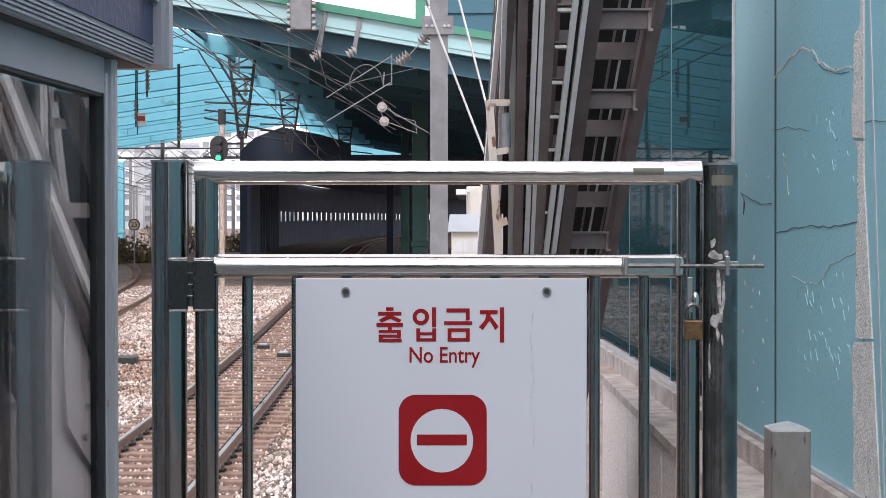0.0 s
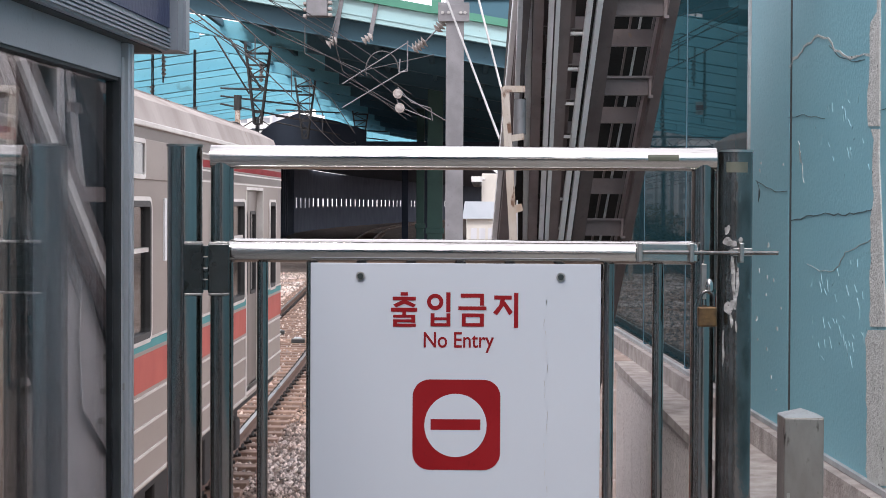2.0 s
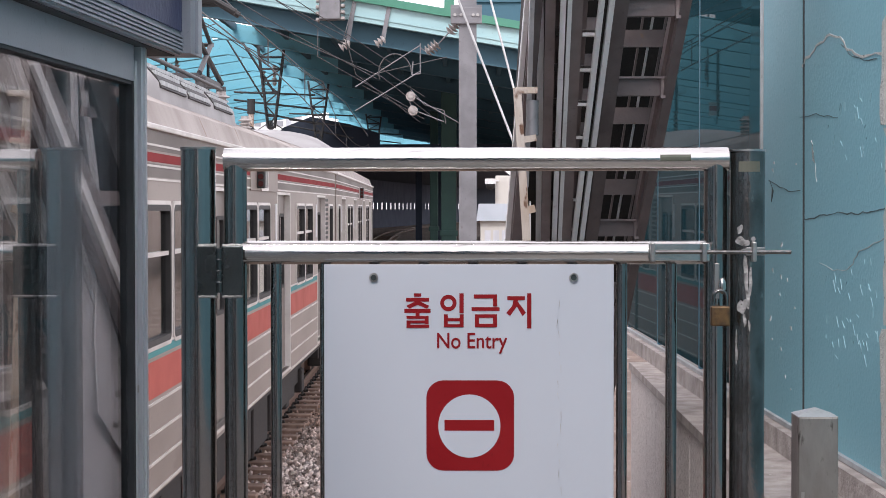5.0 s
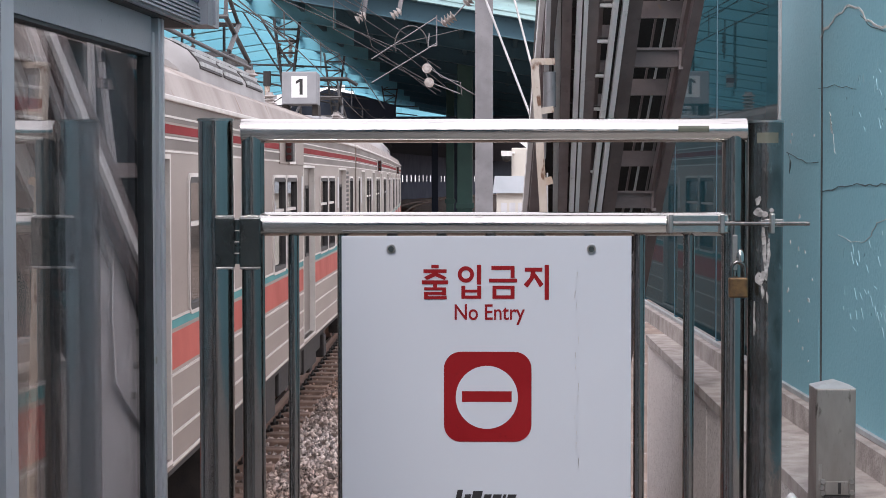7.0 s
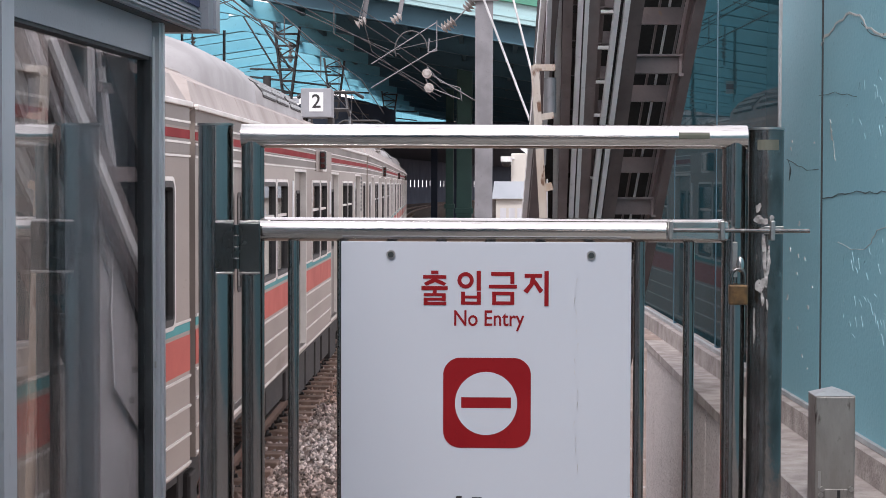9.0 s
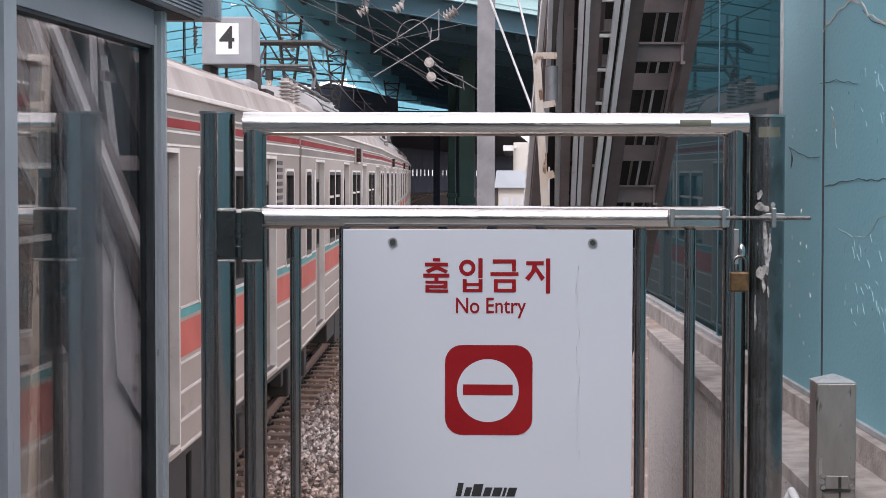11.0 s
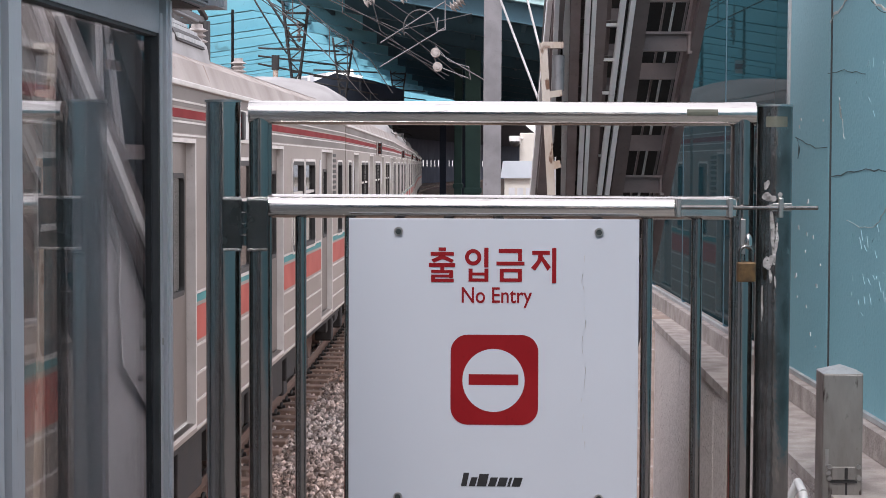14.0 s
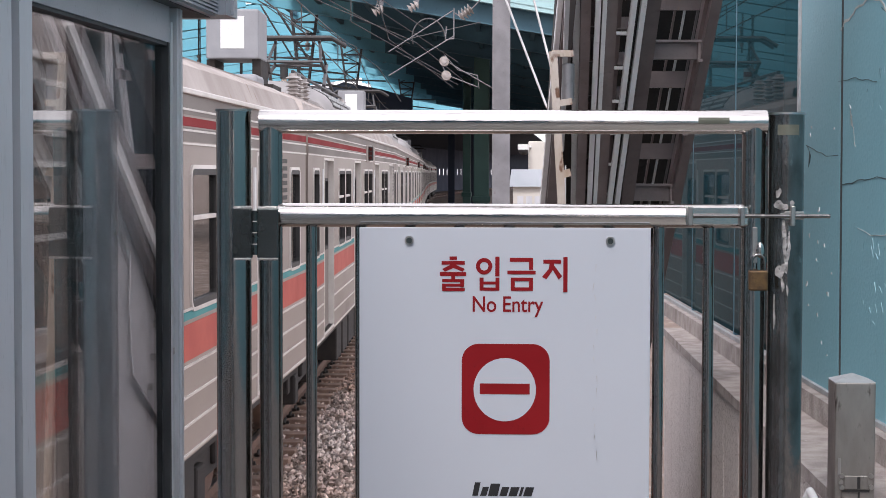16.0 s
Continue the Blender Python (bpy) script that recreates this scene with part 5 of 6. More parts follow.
# ---- brown stair truss ----
def truss():
    t = thing("stair_truss", "brown painted steel underside of a stairway with pale cable ducts", "stair truss")

    def at(ub, ut, k, dy=0.0):
        """A point k of the way up the slope; ub and ut give its line at the foot and at the head."""
        yb, yt = 5.0 + dy, 4.35 + dy
        b, h = ray_at(ub, 450, yb), ray_at(ut, 0, yt)
        return b + (h - b) * k
    LO, HI = -4.85, 1.6

    def run(name, ub, ut, w, h, mat, dy=0.0, label=""):
        bm = bmesh.new()
        beam(bm, at(ub, ut, LO, 0.88 * dy), at(ub, ut, HI, 0.88 * dy), 0.88 * w, 0.88 * h)
        return part(name, bm, mat, t, label)
    run("edge_strip", 848, 886, 0.0152, 0.0390, M["pale_strip"], -0.038)
    run("side_plate", 862, 900, 0.0325, 0.1624, M["brown_steel"])
    run("edge_strip", 904, 908, 0.0189, 0.0487, M["pale_strip"], -0.038)
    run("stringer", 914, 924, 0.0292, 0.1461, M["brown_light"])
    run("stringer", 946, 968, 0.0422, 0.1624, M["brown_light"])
    run("cable_duct", 931, 949, 0.0150, 0.0325, M["pale_strip"], -0.115, "pale cable duct")
    run("cable_duct", 941, 961, 0.0120, 0.0259, M["pale_strip"], -0.130)
    run("stringer", 958, 985, 0.0163, 0.1298, M["brown_steel"])
    run("cable_duct", 966, 1019, 0.0150, 0.0325, M["pale_strip"], -0.134, "pale cable duct")
    run("cable_duct", 979, 1037, 0.0150, 0.0325, M["pale_strip"], -0.134, "pale cable duct")
    run("main_beam", 994, 1052, 0.040, 0.085, M["brown_steel"])
    run("main_beam", 1078, 1166, 0.030, 0.085, M["brown_steel"])
    # steps' soffit far inside; its near-black colour stands for the bay's shade
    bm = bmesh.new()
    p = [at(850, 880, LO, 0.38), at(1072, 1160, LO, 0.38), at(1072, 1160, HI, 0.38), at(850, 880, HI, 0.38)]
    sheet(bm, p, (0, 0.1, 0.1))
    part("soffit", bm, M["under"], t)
    # rungs of the ladder-like bay: channels with a paler upper lip, and a second row deeper in
    for k in range(-3, 7):
        kk = 0.93 - 0.29 * k
        q0, q1 = at(1000, 1060, kk, 0.0), at(1074, 1160, kk, 0.0)
        bm = bmesh.new()
        beam(bm, q0, q1, 0.046, 0.03, side=(0, 0, 1))
        r = part("rung", bm, M["brown_steel"], t)
        bm = bmesh.new()
        beam(bm, q0 + Vector((0, -0.018, 0.024)), q1 + Vector((0, -0.018, 0.024)), 0.006, 0.034, side=(0, 0, 1))
        part("rung_flange", bm, M["brown_light"], r, "pale upper lip")
        for q in (q0 + (q1 - q0) * 0.96,):
            part("gusset", B((q.x - 0.006, q.x + 0.006, q.y - 0.03, q.y + 0.01, q.z - 0.03, q.z + 0.035)), M["brown_light"], r)
        g0, g1 = at(1003, 1062, kk - 0.11, 0.10), at(1072, 1156, kk - 0.11, 0.10)
        bm = bmesh.new()
        beam(bm, g0, g1, 0.045, 0.018, side=(0, 0, 1))
        part("stay", bm, M["brown_steel"], t)
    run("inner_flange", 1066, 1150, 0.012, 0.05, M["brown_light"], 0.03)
    for ub, ut in ((1022, 1098), (1036, 1116), (1056, 1140)):
        run("inner_pipe", ub, ut, 0.0065, 0.0097, M["pale_strip"] if ub == 1036 else M["brown_light"], 0.172)
    # brackets between the ducts
    for k in range(14):
        kk = -0.3 + 0.13 * k
        bm = bmesh.new()
        beam(bm, at(950, 985, kk, -0.038), at(966, 1018, kk, -0.038), 0.0325, 0.0519, side=(0, 0, 1))
        b = part("duct_bracket", bm, M["brown_light"], t)
        bm = bmesh.new()
        beam(bm, at(952, 988, kk - 0.035, -0.077), at(966, 1018, kk - 0.035, -0.077), 0.0081, 0.0325, side=(0, 0, 1))
        part("bracket_lip", bm, M["pale_strip"], b)
        bm = bmesh.new()
        beam(bm, at(916, 926, kk + 0.04, 0.038), at(934, 952, kk + 0.04, 0.038), 0.0714, 0.0325, side=(0, 0, 1))
        part("web_plate", bm, M["brown_steel"], t)
    # the side towards the tracks: pale chords on the stair's slope, landing bars and a bolted gusset
    X = 0.152

    def side_bar(name, a, b, w, mat=M["truss_side"]):
        bm = bmesh.new()
        beam(bm, (X, *a), (X, *b), 0.012, w)
        return part(name, bm, mat, t)
    for c, w in ((6.735, 0.046), (6.875, 0.062)):
        side_bar("side_chord", (3.9, c - 3.9), (4.72, c - 4.72), w)
    side_bar("side_strut", (4.815, 2.8), (4.86, 2.1), 0.028)
    side_bar("side_strut", (4.89, 2.42), (5.05, 1.96), 0.03)
    side_bar("side_chord", (4.72, 2.1), (5.32, 1.36), 0.05)
    side_bar("side_chord", (4.94, 2.0), (5.12, 1.68), 0.035)
    for z, w in ((2.3, 0.03), (2.225, 0.03), (1.972, 0.045)):
        side_bar("landing_bar", (4.92, z), (5.6, z), w, M["brown_light"])
    # closing plate of the lower flight
    bm = bmesh.new()
    sheet(bm, [(X + 0.008, 4.7, 1.96), (X + 0.008, 5.14, 1.55), (X + 0.008, 5.75, 0.9), (X + 0.008, 5.5, 0.5), (X + 0.008, 4.7, 0.5)], (0.004, 0, 0))
    part("side_plate", bm, M["truss_side"], t, "pale closing plate")
    bm = bmesh.new()
    sheet(bm, [(X - 0.008, 5.02, 1.8), (X - 0.008, 5.32, 1.34), (X - 0.008, 5.32, 1.13), (X - 0.008, 5.03, 1.33), (X - 0.008, 5.0, 1.54)], (0.004, 0, 0))
    gus = part("side_gusset", bm, M["truss_side"], t, "pale bolted gusset plate")
    for y, z in ((5.24, 1.56), (5.22, 1.47), (5.195, 1.37), (5.17, 1.28)):
        part("bolt", T(((X - 0.022, y, z), (X - 0.008, y, z), 0.011), n=6), M["steel_dull"], gus)
    # cream frame with a grey pot at the side
    f = thing("cream_post", "rust-streaked cream steel post with a grey cylinder in its head", "post")
    bm = bmesh.new()
    beam(bm, ray_at(866, 178, 4.4), ray_at(884, 470, 4.4), 0.02, 0.02)
    beam(bm, ray_at(884, 470, 4.4), ray_at(905, 1100, 4.4), 0.02, 0.02)
    part("upright", bm, M["rusty_cream"], f)
    bm = bmesh.new()
    beam(bm, ray_at(864, 182, 4.4), ray_at(902, 182, 4.4), 0.0163, 0.0195, side=(0, 0, 1))
    part("head_bar", bm, M["rusty_cream"], f)
    bm = bmesh.new()
    beam(bm, ray_at(884, 395, 4.4), ray_at(898, 391, 4.4), 0.0195, 0.0163, side=(0, 0, 1))
    part("cross_bar", bm, M["rusty_cream"], f)
    bm = bmesh.new()
    beam(bm, ray_at(874, 270, 4.4), ray_at(900, 266, 4.4), 0.0163, 0.0130, side=(0, 0, 1))
    part("cross_bar", bm, M["rusty_cream"], f)
    part("cylinder", T((ray_at(893, 262, 4.42), ray_at(893, 200, 4.42), 0.0162), n=18), M["pole"], f, "grey cylinder", smooth=True)


# ---- mast and its fittings ----
def h_section(bm, x, y, z0, z1, w, d, t=0.016):
    a, e, c, f = w / 2, t / 2, d / 2, d / 2 - t
    sheet(bm, [(x + i, y + j, z0) for i, j in ((-a, -c), (a, -c), (a, -f), (e, -f), (e, f), (a, f), (a, c), (-a, c), (-a, f), (-e, f), (-e, -f), (-a, -f))], (0, 0, z1 - z0))


def wires(name, lines, r, mat, label, n=6):
    bm = bmesh.new()
    for pts in lines:
        for a, b in zip(pts, pts[1:]):
            tube(bm, a, b, r, n)
    return tagged(part(name, bm, mat, None), label, "wire", kind="stuff" if len(lines) > 3 else "")


def stack(bm, a, b, r, n):
    """Insulator sheds strung from a to b."""
    a, b = Vector(a), Vector(b)
    d = (b - a) / n
    tube(bm, a, b, r * 0.4, 8)
    for k in range(n):
        tube(bm, a + d * (k + 0.15), a + d * (k + 0.75), r, 12, r2=r * 0.55)


def mast():
    m = thing("steel_mast", "grey H-section steel mast with a bolted clamp", "mast")
    bm = bmesh.new()
    h_section(bm, -0.046, 20.0, RAIL - 0.3, 8.0, 0.205, 0.22)
    part("column", bm, M["pole"], m)
    p = ray_at(776, 46, 19.85)
    part("clamp", B((p.x - 0.19, p.x + 0.17, 19.84, 19.87, p.z - 0.1, p.z + 0.09), bevel=0.004), M["pole"], m)
    part("clamp_arm", B((p.x - 0.19, p.x + 0.17, 19.87, 20.13, p.z + 0.09, p.z + 0.12)), M["pole"], m)
    for dx in (-0.14, -0.07, 0.07, 0.12):
        part("bolt", T(((p.x + dx, 19.82, p.z), (p.x + dx, 19.84, p.z), 0.018), n=8), M["steel_dull"], m)
    for a, b in (((757, 10), (858, 272)), ((802, -40), (866, 205)), ((757, 10), (740, -40))):
        bm = bmesh.new()
        tube(bm, ray_at(*a, 19.7), ray_at(*b, 19.0), 0.013, 8)
        part("guy_rod", bm, M["pale_wire"], m)
    # registration arms
    g = thing("registration_arm", "galvanised catenary arm with brown porcelain insulators", "catenary arm")
    Y = 20.15
    for pts, r in ((((578, 173), (692, 100)), 0.011), (((693, 104), (704, 111), (724, 98), (758, 62), (772, 52)), 0.012), (((578, 215), (692, 146)), 0.011), (((693, 96), (693, 150), (678, 152), (680, 128)), 0.012), (((680, 190), (775, 245)), 0.010),
                   (((670, 190), (680, 214), (735, 235)), 0.01), (((676, 178), (700, 205), (735, 215), (738, 238)), 0.008)):
        bm = bmesh.new()
        for a, b in zip(pts, pts[1:]):
            tube(bm, ray_at(*a, Y), ray_at(*b, Y), r * 0.6, 8)
        part("arm_tube", bm, M["pole"], g)
    for a, b, r in (((760, 58), (744, 78), 0.075), ((724, 97), (703, 112), 0.075)):
        bm = bmesh.new()
        stack(bm, ray_at(*a, Y), ray_at(*b, Y), r, 4)
        part("insulator", bm, M["porcelain"], g, smooth=True)
    for c in ((676, 190), (680, 215)):
        bm = bmesh.new()
        q = ray_at(*c, Y)
        tube(bm, q + Vector((0, -0.07, 0)), q + Vector((0, 0.07, 0)), 0.055, 16)
        tube(bm, q + Vector((0, -0.09, 0)), q + Vector((0, -0.07, 0)), 0.03, 12)
        part("insulator", bm, M["porcelain"], g, smooth=True)
    c = ray_at(648, 148, Y)
    bm = pipe([c + Vector((0.19 * math.cos(radians(200 - 14 * k)), 0, 0.22 * math.sin(radians(200 - 14 * k)))) for k in range(15)], 0.008, 6)
    part("jumper_loop", bm, M["wire"], g)


def catenary():
    ys = [-40, -20, 0, 10, 20, 30, 40, 50, 60, 75, 90, 110, 130]
    contact = [Vector((line_x(y) + 0.15 * math.sin(y * 0.07), y, RAIL + 5.44)) for y in ys]
    mess = []
    for y in range(-40, 131, 5):
        u = (y % 50) / 50
        mess.append(Vector((line_x(y) + 0.15 * math.sin(y * 0.07), y, RAIL + 5.85 + 0.75 * (2 * u - 1) ** 2)))
    drops = [[q, Vector((q.x, q.y, RAIL + 5.44))] for q in mess[::2]]
    wires("overhead_wires", [contact, mess] + drops, 0.012, M["wire"], "thin dark overhead contact and messenger wires")
    Y = 40.0
    crossing = [[(289, 0), (418, 67), (625, 155), (723, 233)], [(402, 0), (563, 85)], [(335, 0), (470, 80), (615, 158)], [(511, 70), (511, 119), (682, 215)],
                [(560, 85), (578, 150), (692, 235)], [(263, 30), (330, 70), (430, 140)], [(452, 5), (640, 130)], [(190, 0), (420, 120)], [(408, 0), (700, 190)], [(555, 95), (575, 20)], [(450, 120), (560, 200), (600, 260)],
                [(215, 95), (330, 60)], [(610, 150), (740, 120)], [(590, 170), (700, 230)]]
    wires("feeder_wires", [[ray_at(u, v, Y + 0.3 * k + 0.02 * (u - 500)) for u, v in pts] for k, pts in enumerate(crossing)], 0.012, M["wire"], "tangle of dark feeder and stay wires under the roof")


# ---- big canopy roof over the tracks ----
def deck_z(x):
    return 6.36 - 0.174 * (x + 0.5) if x > -8.5 else 7.752 + 0.15 * (x + 8.5)


def canopy():
    before = set(scene.objects)
    c = thing("canopy_roof", "wide sky-blue painted steel canopy roof with deep girders over the tracks", "canopy roof", kind="structure")
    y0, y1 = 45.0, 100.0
    # right slope, closed; the darker teal stands for shade on the same paint
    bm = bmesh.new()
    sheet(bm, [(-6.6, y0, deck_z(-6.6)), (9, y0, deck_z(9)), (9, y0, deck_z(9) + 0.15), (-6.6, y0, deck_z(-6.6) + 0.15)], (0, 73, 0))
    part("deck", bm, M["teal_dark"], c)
    # left slope, panels with slots of light between them
    step = 7.0
    y = y0
    while y < y1:
        for q in (y + 0.34, y + 3.84):
            bm = bmesh.new()
            sheet(bm, [(-42, q, deck_z(-42)), (-8.5, q, deck_z(-8.5)), (-8.5, q, deck_z(-8.5) + 0.03), (-42, q, deck_z(-42) + 0.03)], (0, 2.55, 0))
            part("deck_panel", bm, M["deck"], c)
        y += step
    # girders
    y = y0 + 0.3
    while y < 118:
        if y < y1:
            # a shallower girder half-way to the next
            bm = bmesh.new()
            sheet(bm, [(-42, y + 3.5, deck_z(-42) - 0.02), (-8.4, y + 3.5, deck_z(-8.4) - 0.02), (-8.4, y + 3.5, deck_z(-8.4) - 0.42), (-42, y + 3.5, deck_z(-42) - 0.42)], (0, 0.02, 0))
            g = part("girder", bm, M["cyan"], c)
            bm = bmesh.new()
            sheet(bm, [(-42, y + 3.4, deck_z(-42) - 0.425), (-8.4, y + 3.4, deck_z(-8.4) - 0.425), (-8.4, y + 3.62, deck_z(-8.4) - 0.425), (-42, y + 3.62, deck_z(-42) - 0.425)], (0, 0, -0.025))
            part("flange", bm, M["cyan"], g)
            bm = bmesh.new()
            sheet(bm, [(-42, y, deck_z(-42)), (-8.4, y, deck_z(-8.4)), (-8.4, y, deck_z(-8.4) - 0.5), (-42, y, deck_z(-42) - 0.5)], (0, 0.02, 0))
            g = part("girder", bm, M["cyan"], c)
            bm = bmesh.new()
            sheet(bm, [(-42, y - 0.14, deck_z(-42) - 0.51), (-8.4, y - 0.14, deck_z(-8.4) - 0.51), (-8.4, y + 0.16, deck_z(-8.4) - 0.51), (-42, y + 0.16, deck_z(-42) - 0.51)], (0, 0, -0.03))
            part("flange", bm, M["cyan"], g)
            for x in range(-40, -8, 8):
                part("stiffener", B((x - 0.02, x + 0.02, y - 0.12, y, deck_z(x) - 0.5, deck_z(x))), M["cyan"], g)
        # right-hand girders: their shade is put into the darker teal
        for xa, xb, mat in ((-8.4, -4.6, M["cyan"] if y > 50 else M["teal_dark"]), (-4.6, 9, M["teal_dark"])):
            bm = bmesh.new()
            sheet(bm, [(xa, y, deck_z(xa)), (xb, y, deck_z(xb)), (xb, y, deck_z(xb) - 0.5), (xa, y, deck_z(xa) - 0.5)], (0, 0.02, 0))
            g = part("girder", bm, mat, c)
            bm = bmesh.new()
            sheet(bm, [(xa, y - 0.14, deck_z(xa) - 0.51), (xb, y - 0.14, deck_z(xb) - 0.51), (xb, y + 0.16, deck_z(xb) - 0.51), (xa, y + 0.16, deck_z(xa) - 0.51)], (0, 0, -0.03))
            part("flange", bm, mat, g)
        y += step
    # purlins along the right slope, in the shaded colour too
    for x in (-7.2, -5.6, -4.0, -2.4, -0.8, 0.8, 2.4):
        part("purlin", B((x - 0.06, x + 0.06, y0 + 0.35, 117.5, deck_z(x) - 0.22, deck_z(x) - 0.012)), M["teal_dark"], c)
    # front fascia, gutter and its raised end
    def front(x):
        return 6.36 - 0.174 * (x + 0.5)
    bm = bmesh.new()
    sheet(bm, [(-22, 44.75, front(-22) - 0.02), (-22, 44.75, front(-22) + 0.48), (9, 44.75, front(9) + 0.48), (9, 44.75, front(9) - 0.02)], (0, 0.24, 0))
    part("fascia", bm, M["fascia"], c, "pale mint front fascia")
    bm = bmesh.new()
    sheet(bm, [(-22, 44.6, front(-22) + 0.48), (-22, 44.6, front(-22) + 0.68), (9, 44.6, front(9) + 0.68), (9, 44.6, front(9) + 0.48)], (0, 0.5, 0))
    part("gutter", bm, M["green_trim"], c, "green gutter")
    bm = bmesh.new()
    sheet(bm, [(-22, 44.72, front(-22) + 0.1), (-22, 44.72, front(-22) + 0.16), (9, 44.72, front(9) + 0.16), (9, 44.72, front(9) + 0.1)], (0, 0.03, 0))
    part("drip_rail", bm, M["fascia"], c)
    bm = bmesh.new()
    sheet(bm, [(-22, 45.0, front(-22) - 0.03), (9, 45.0, front(9) - 0.03), (9, 48.6, front(9) - 0.03), (-22, 48.6, front(-22) - 0.03)], (0, 0, 0.02))
    part("front_soffit", bm, M["teal_dark"], c)
    p = ray_at(742, 20, 44.6)
    part("raised_gutter_end", B((p.x - 0.1, p.x + 0.15, 44.55, 44.75, p.z - 0.4, p.z + 0.9)), M["green_trim"], c)
    part("raised_gutter", B((p.x, p.x + 0.35, 44.6, 44.75, p.z + 0.15, p.z + 0.9)), M["fascia"], c)
    q, q2 = ray_at(764, 70, 46.0), ray_at(925, -150, 46.0)
    part("upper_roof_side", B((q.x, q2.x, 46.0, 46.2, q.z, q2.z)), M["teal_dark"], c, "dark teal upper roof side")
    for k in range(3):
        part("roof_rib", B((q.x, q2.x, 45.93, 46.0, q.z + 0.7 + 0.55 * k, q.z + 0.8 + 0.55 * k)), M["teal_dark"], c)
    # columns
    for u, w, yy, top in ((212, 0.55, 112, 6.0), (743, 0.55, 62, 6.4), (717, 0.34, 75, 6.0)):
        x = (u - 784) / 3050 * yy
        m = M["cyan"] if u < 300 else M["green_col"]
        col = thing("canopy_column", "blue-green painted steel column under the canopy", "column", group="canopy columns")
        part("shaft", B((x - w / 2, x + w / 2, yy - w / 2, yy + w / 2, RAIL - 0.3, deck_z(x) - 0.3), bevel=0.03), m, col)
        part("collar", B((x - w / 2 - 0.05, x + w / 2 + 0.05, yy - w / 2 - 0.05, yy + w / 2 + 0.05, 0.9, 1.1), bevel=0.02), m, col)
        part("base", B((x - w / 2 - 0.12, x + w / 2 + 0.12, yy - w / 2 - 0.12, yy + w / 2 + 0.12, RAIL - 0.3, RAIL + 0.3), bevel=0.03), M["concrete"], col)
    # lattice hangers below the roof
    for u0, yy in ((428, 55.0), (512, 70.0), (610, 88.0)):
        h = thing("lattice_hanger", "dark steel lattice hanger below the canopy", "hanger", group="lattice hangers")
        a, b = ray_at(u0, 30, yy), ray_at(u0 + 8, 245, yy)
        z1 = deck_z(a.x) - 0.3
        z0 = min(b.z, 4.6)
        for s in (-1, 1):
            for q in (-0.14, 0.14):
                bm = bmesh.new()
                beam(bm, (a.x + s * 0.42, yy + q, z1), (a.x + s * 0.1, yy + q, z0), 0.06, 0.06)
                part("upright", bm, M["wire"], h)
        n = 7
        for k in range(n):
            f0, f1 = k / n, (k + 1) / n
            w0, w1 = 0.42 - 0.32 * f0, 0.42 - 0.32 * f1
            s = 1 if k % 2 else -1
            bm = bmesh.new()
            beam(bm, (a.x - s * w0, yy - 0.14, z1 + (z0 - z1) * f0), (a.x + s * w1, yy - 0.14, z1 + (z0 - z1) * f1), 0.04, 0.04)
            part("lacing", bm, M["wire"], h)
            zb = z1 + (z0 - z1) * f1
            part("batten", B((a.x - w1, a.x + w1, yy - 0.16, yy - 0.145, zb - 0.035, zb + 0.035)), M["wire"], h)
        for k in range(3):
            zz = z0 + 0.15 + 0.45 * k
            part("cross_arm", T(((a.x - 1.2, yy, zz + 0.5 - 0.2 * k), (a.x + 1.4, yy, zz), 0.03), n=6), M["wire"], h)
    for pts, r in ((((348, 47), (433, 181)), 0.04), (((340, 72), (413, 191)), 0.03), (((258, 26), (260, 172)), 0.03), (((316, 145), (316, 262)), 0.05), (((240, 130), (240, 225)), 0.025)):
        b = thing("hanger_rod", "dark steel hanger rod under the roof", "rod", group="hanger rods")
        p, q = ray_at(*pts[0], 58.0), ray_at(*pts[1], 58.0)
        bm = bmesh.new()
        tube(bm, p + (p - q).normalized() * 0.6, q, r, 8)
        part("rod", bm, M["wire"], b)
        bm = bmesh.new()
        stack(bm, q + Vector((0.02, 0, 0.9)), q + Vector((0.02, 0, 0.2)), 0.09, 5)
        part("insulator", bm, M["porcelain"], b)
    # fittings on the fascia
    b = thing("hanging_insulator_block", "grey ribbed insulator block hanging at the roof edge", "insulator")
    p = ray_at(533, 30, 44.2)
    part("case", B((p.x - 0.27, p.x + 0.27, 44.0, 44.4, p.z - 0.35, p.z + 0.8), bevel=0.03), M["pole"], b)
    for k in range(7):
        z = p.z - 0.35 + 0.16 * k
        part("rib", B((p.x + 0.27, p.x + 0.38, 44.05, 44.35, z, z + 0.08), bevel=0.02), M["porcelain"], b)
        part("rib", B((p.x - 0.36, p.x - 0.27, 44.05, 44.35, z - 0.03, z + 0.05), bevel=0.02), M["porcelain"], b)
    part("hanger", T(((p.x, 44.4, p.z + 0.7), (p.x, 44.8, p.z + 1.0), 0.06)), M["pole"], b)
    for u0, v0, u1, v1 in ((576, 22, 563, 98), (638, 28, 626, 92)):
        h = thing("fascia_bracket", "galvanised drop bracket with an insulator on the fascia", "bracket", group="fascia brackets")
        bm = bmesh.new()
        beam(bm, ray_at(u0, v0, 44.72), ray_at(u1, v1, 44.72), 0.11, 0.06)
        part("arm", bm, M["pole"], h)
        q = ray_at(u1 - 4, v1, 44.4)
        bm = bmesh.new()
        stack(bm, q + Vector((-0.12, 0, -0.08)), q + Vector((0.12, 0, 0.08)), 0.13, 3)
        part("insulator", bm, M["porcelain"], h)
    f = thing("marker_board", "small white board with a red band hung under the roof", "sign")
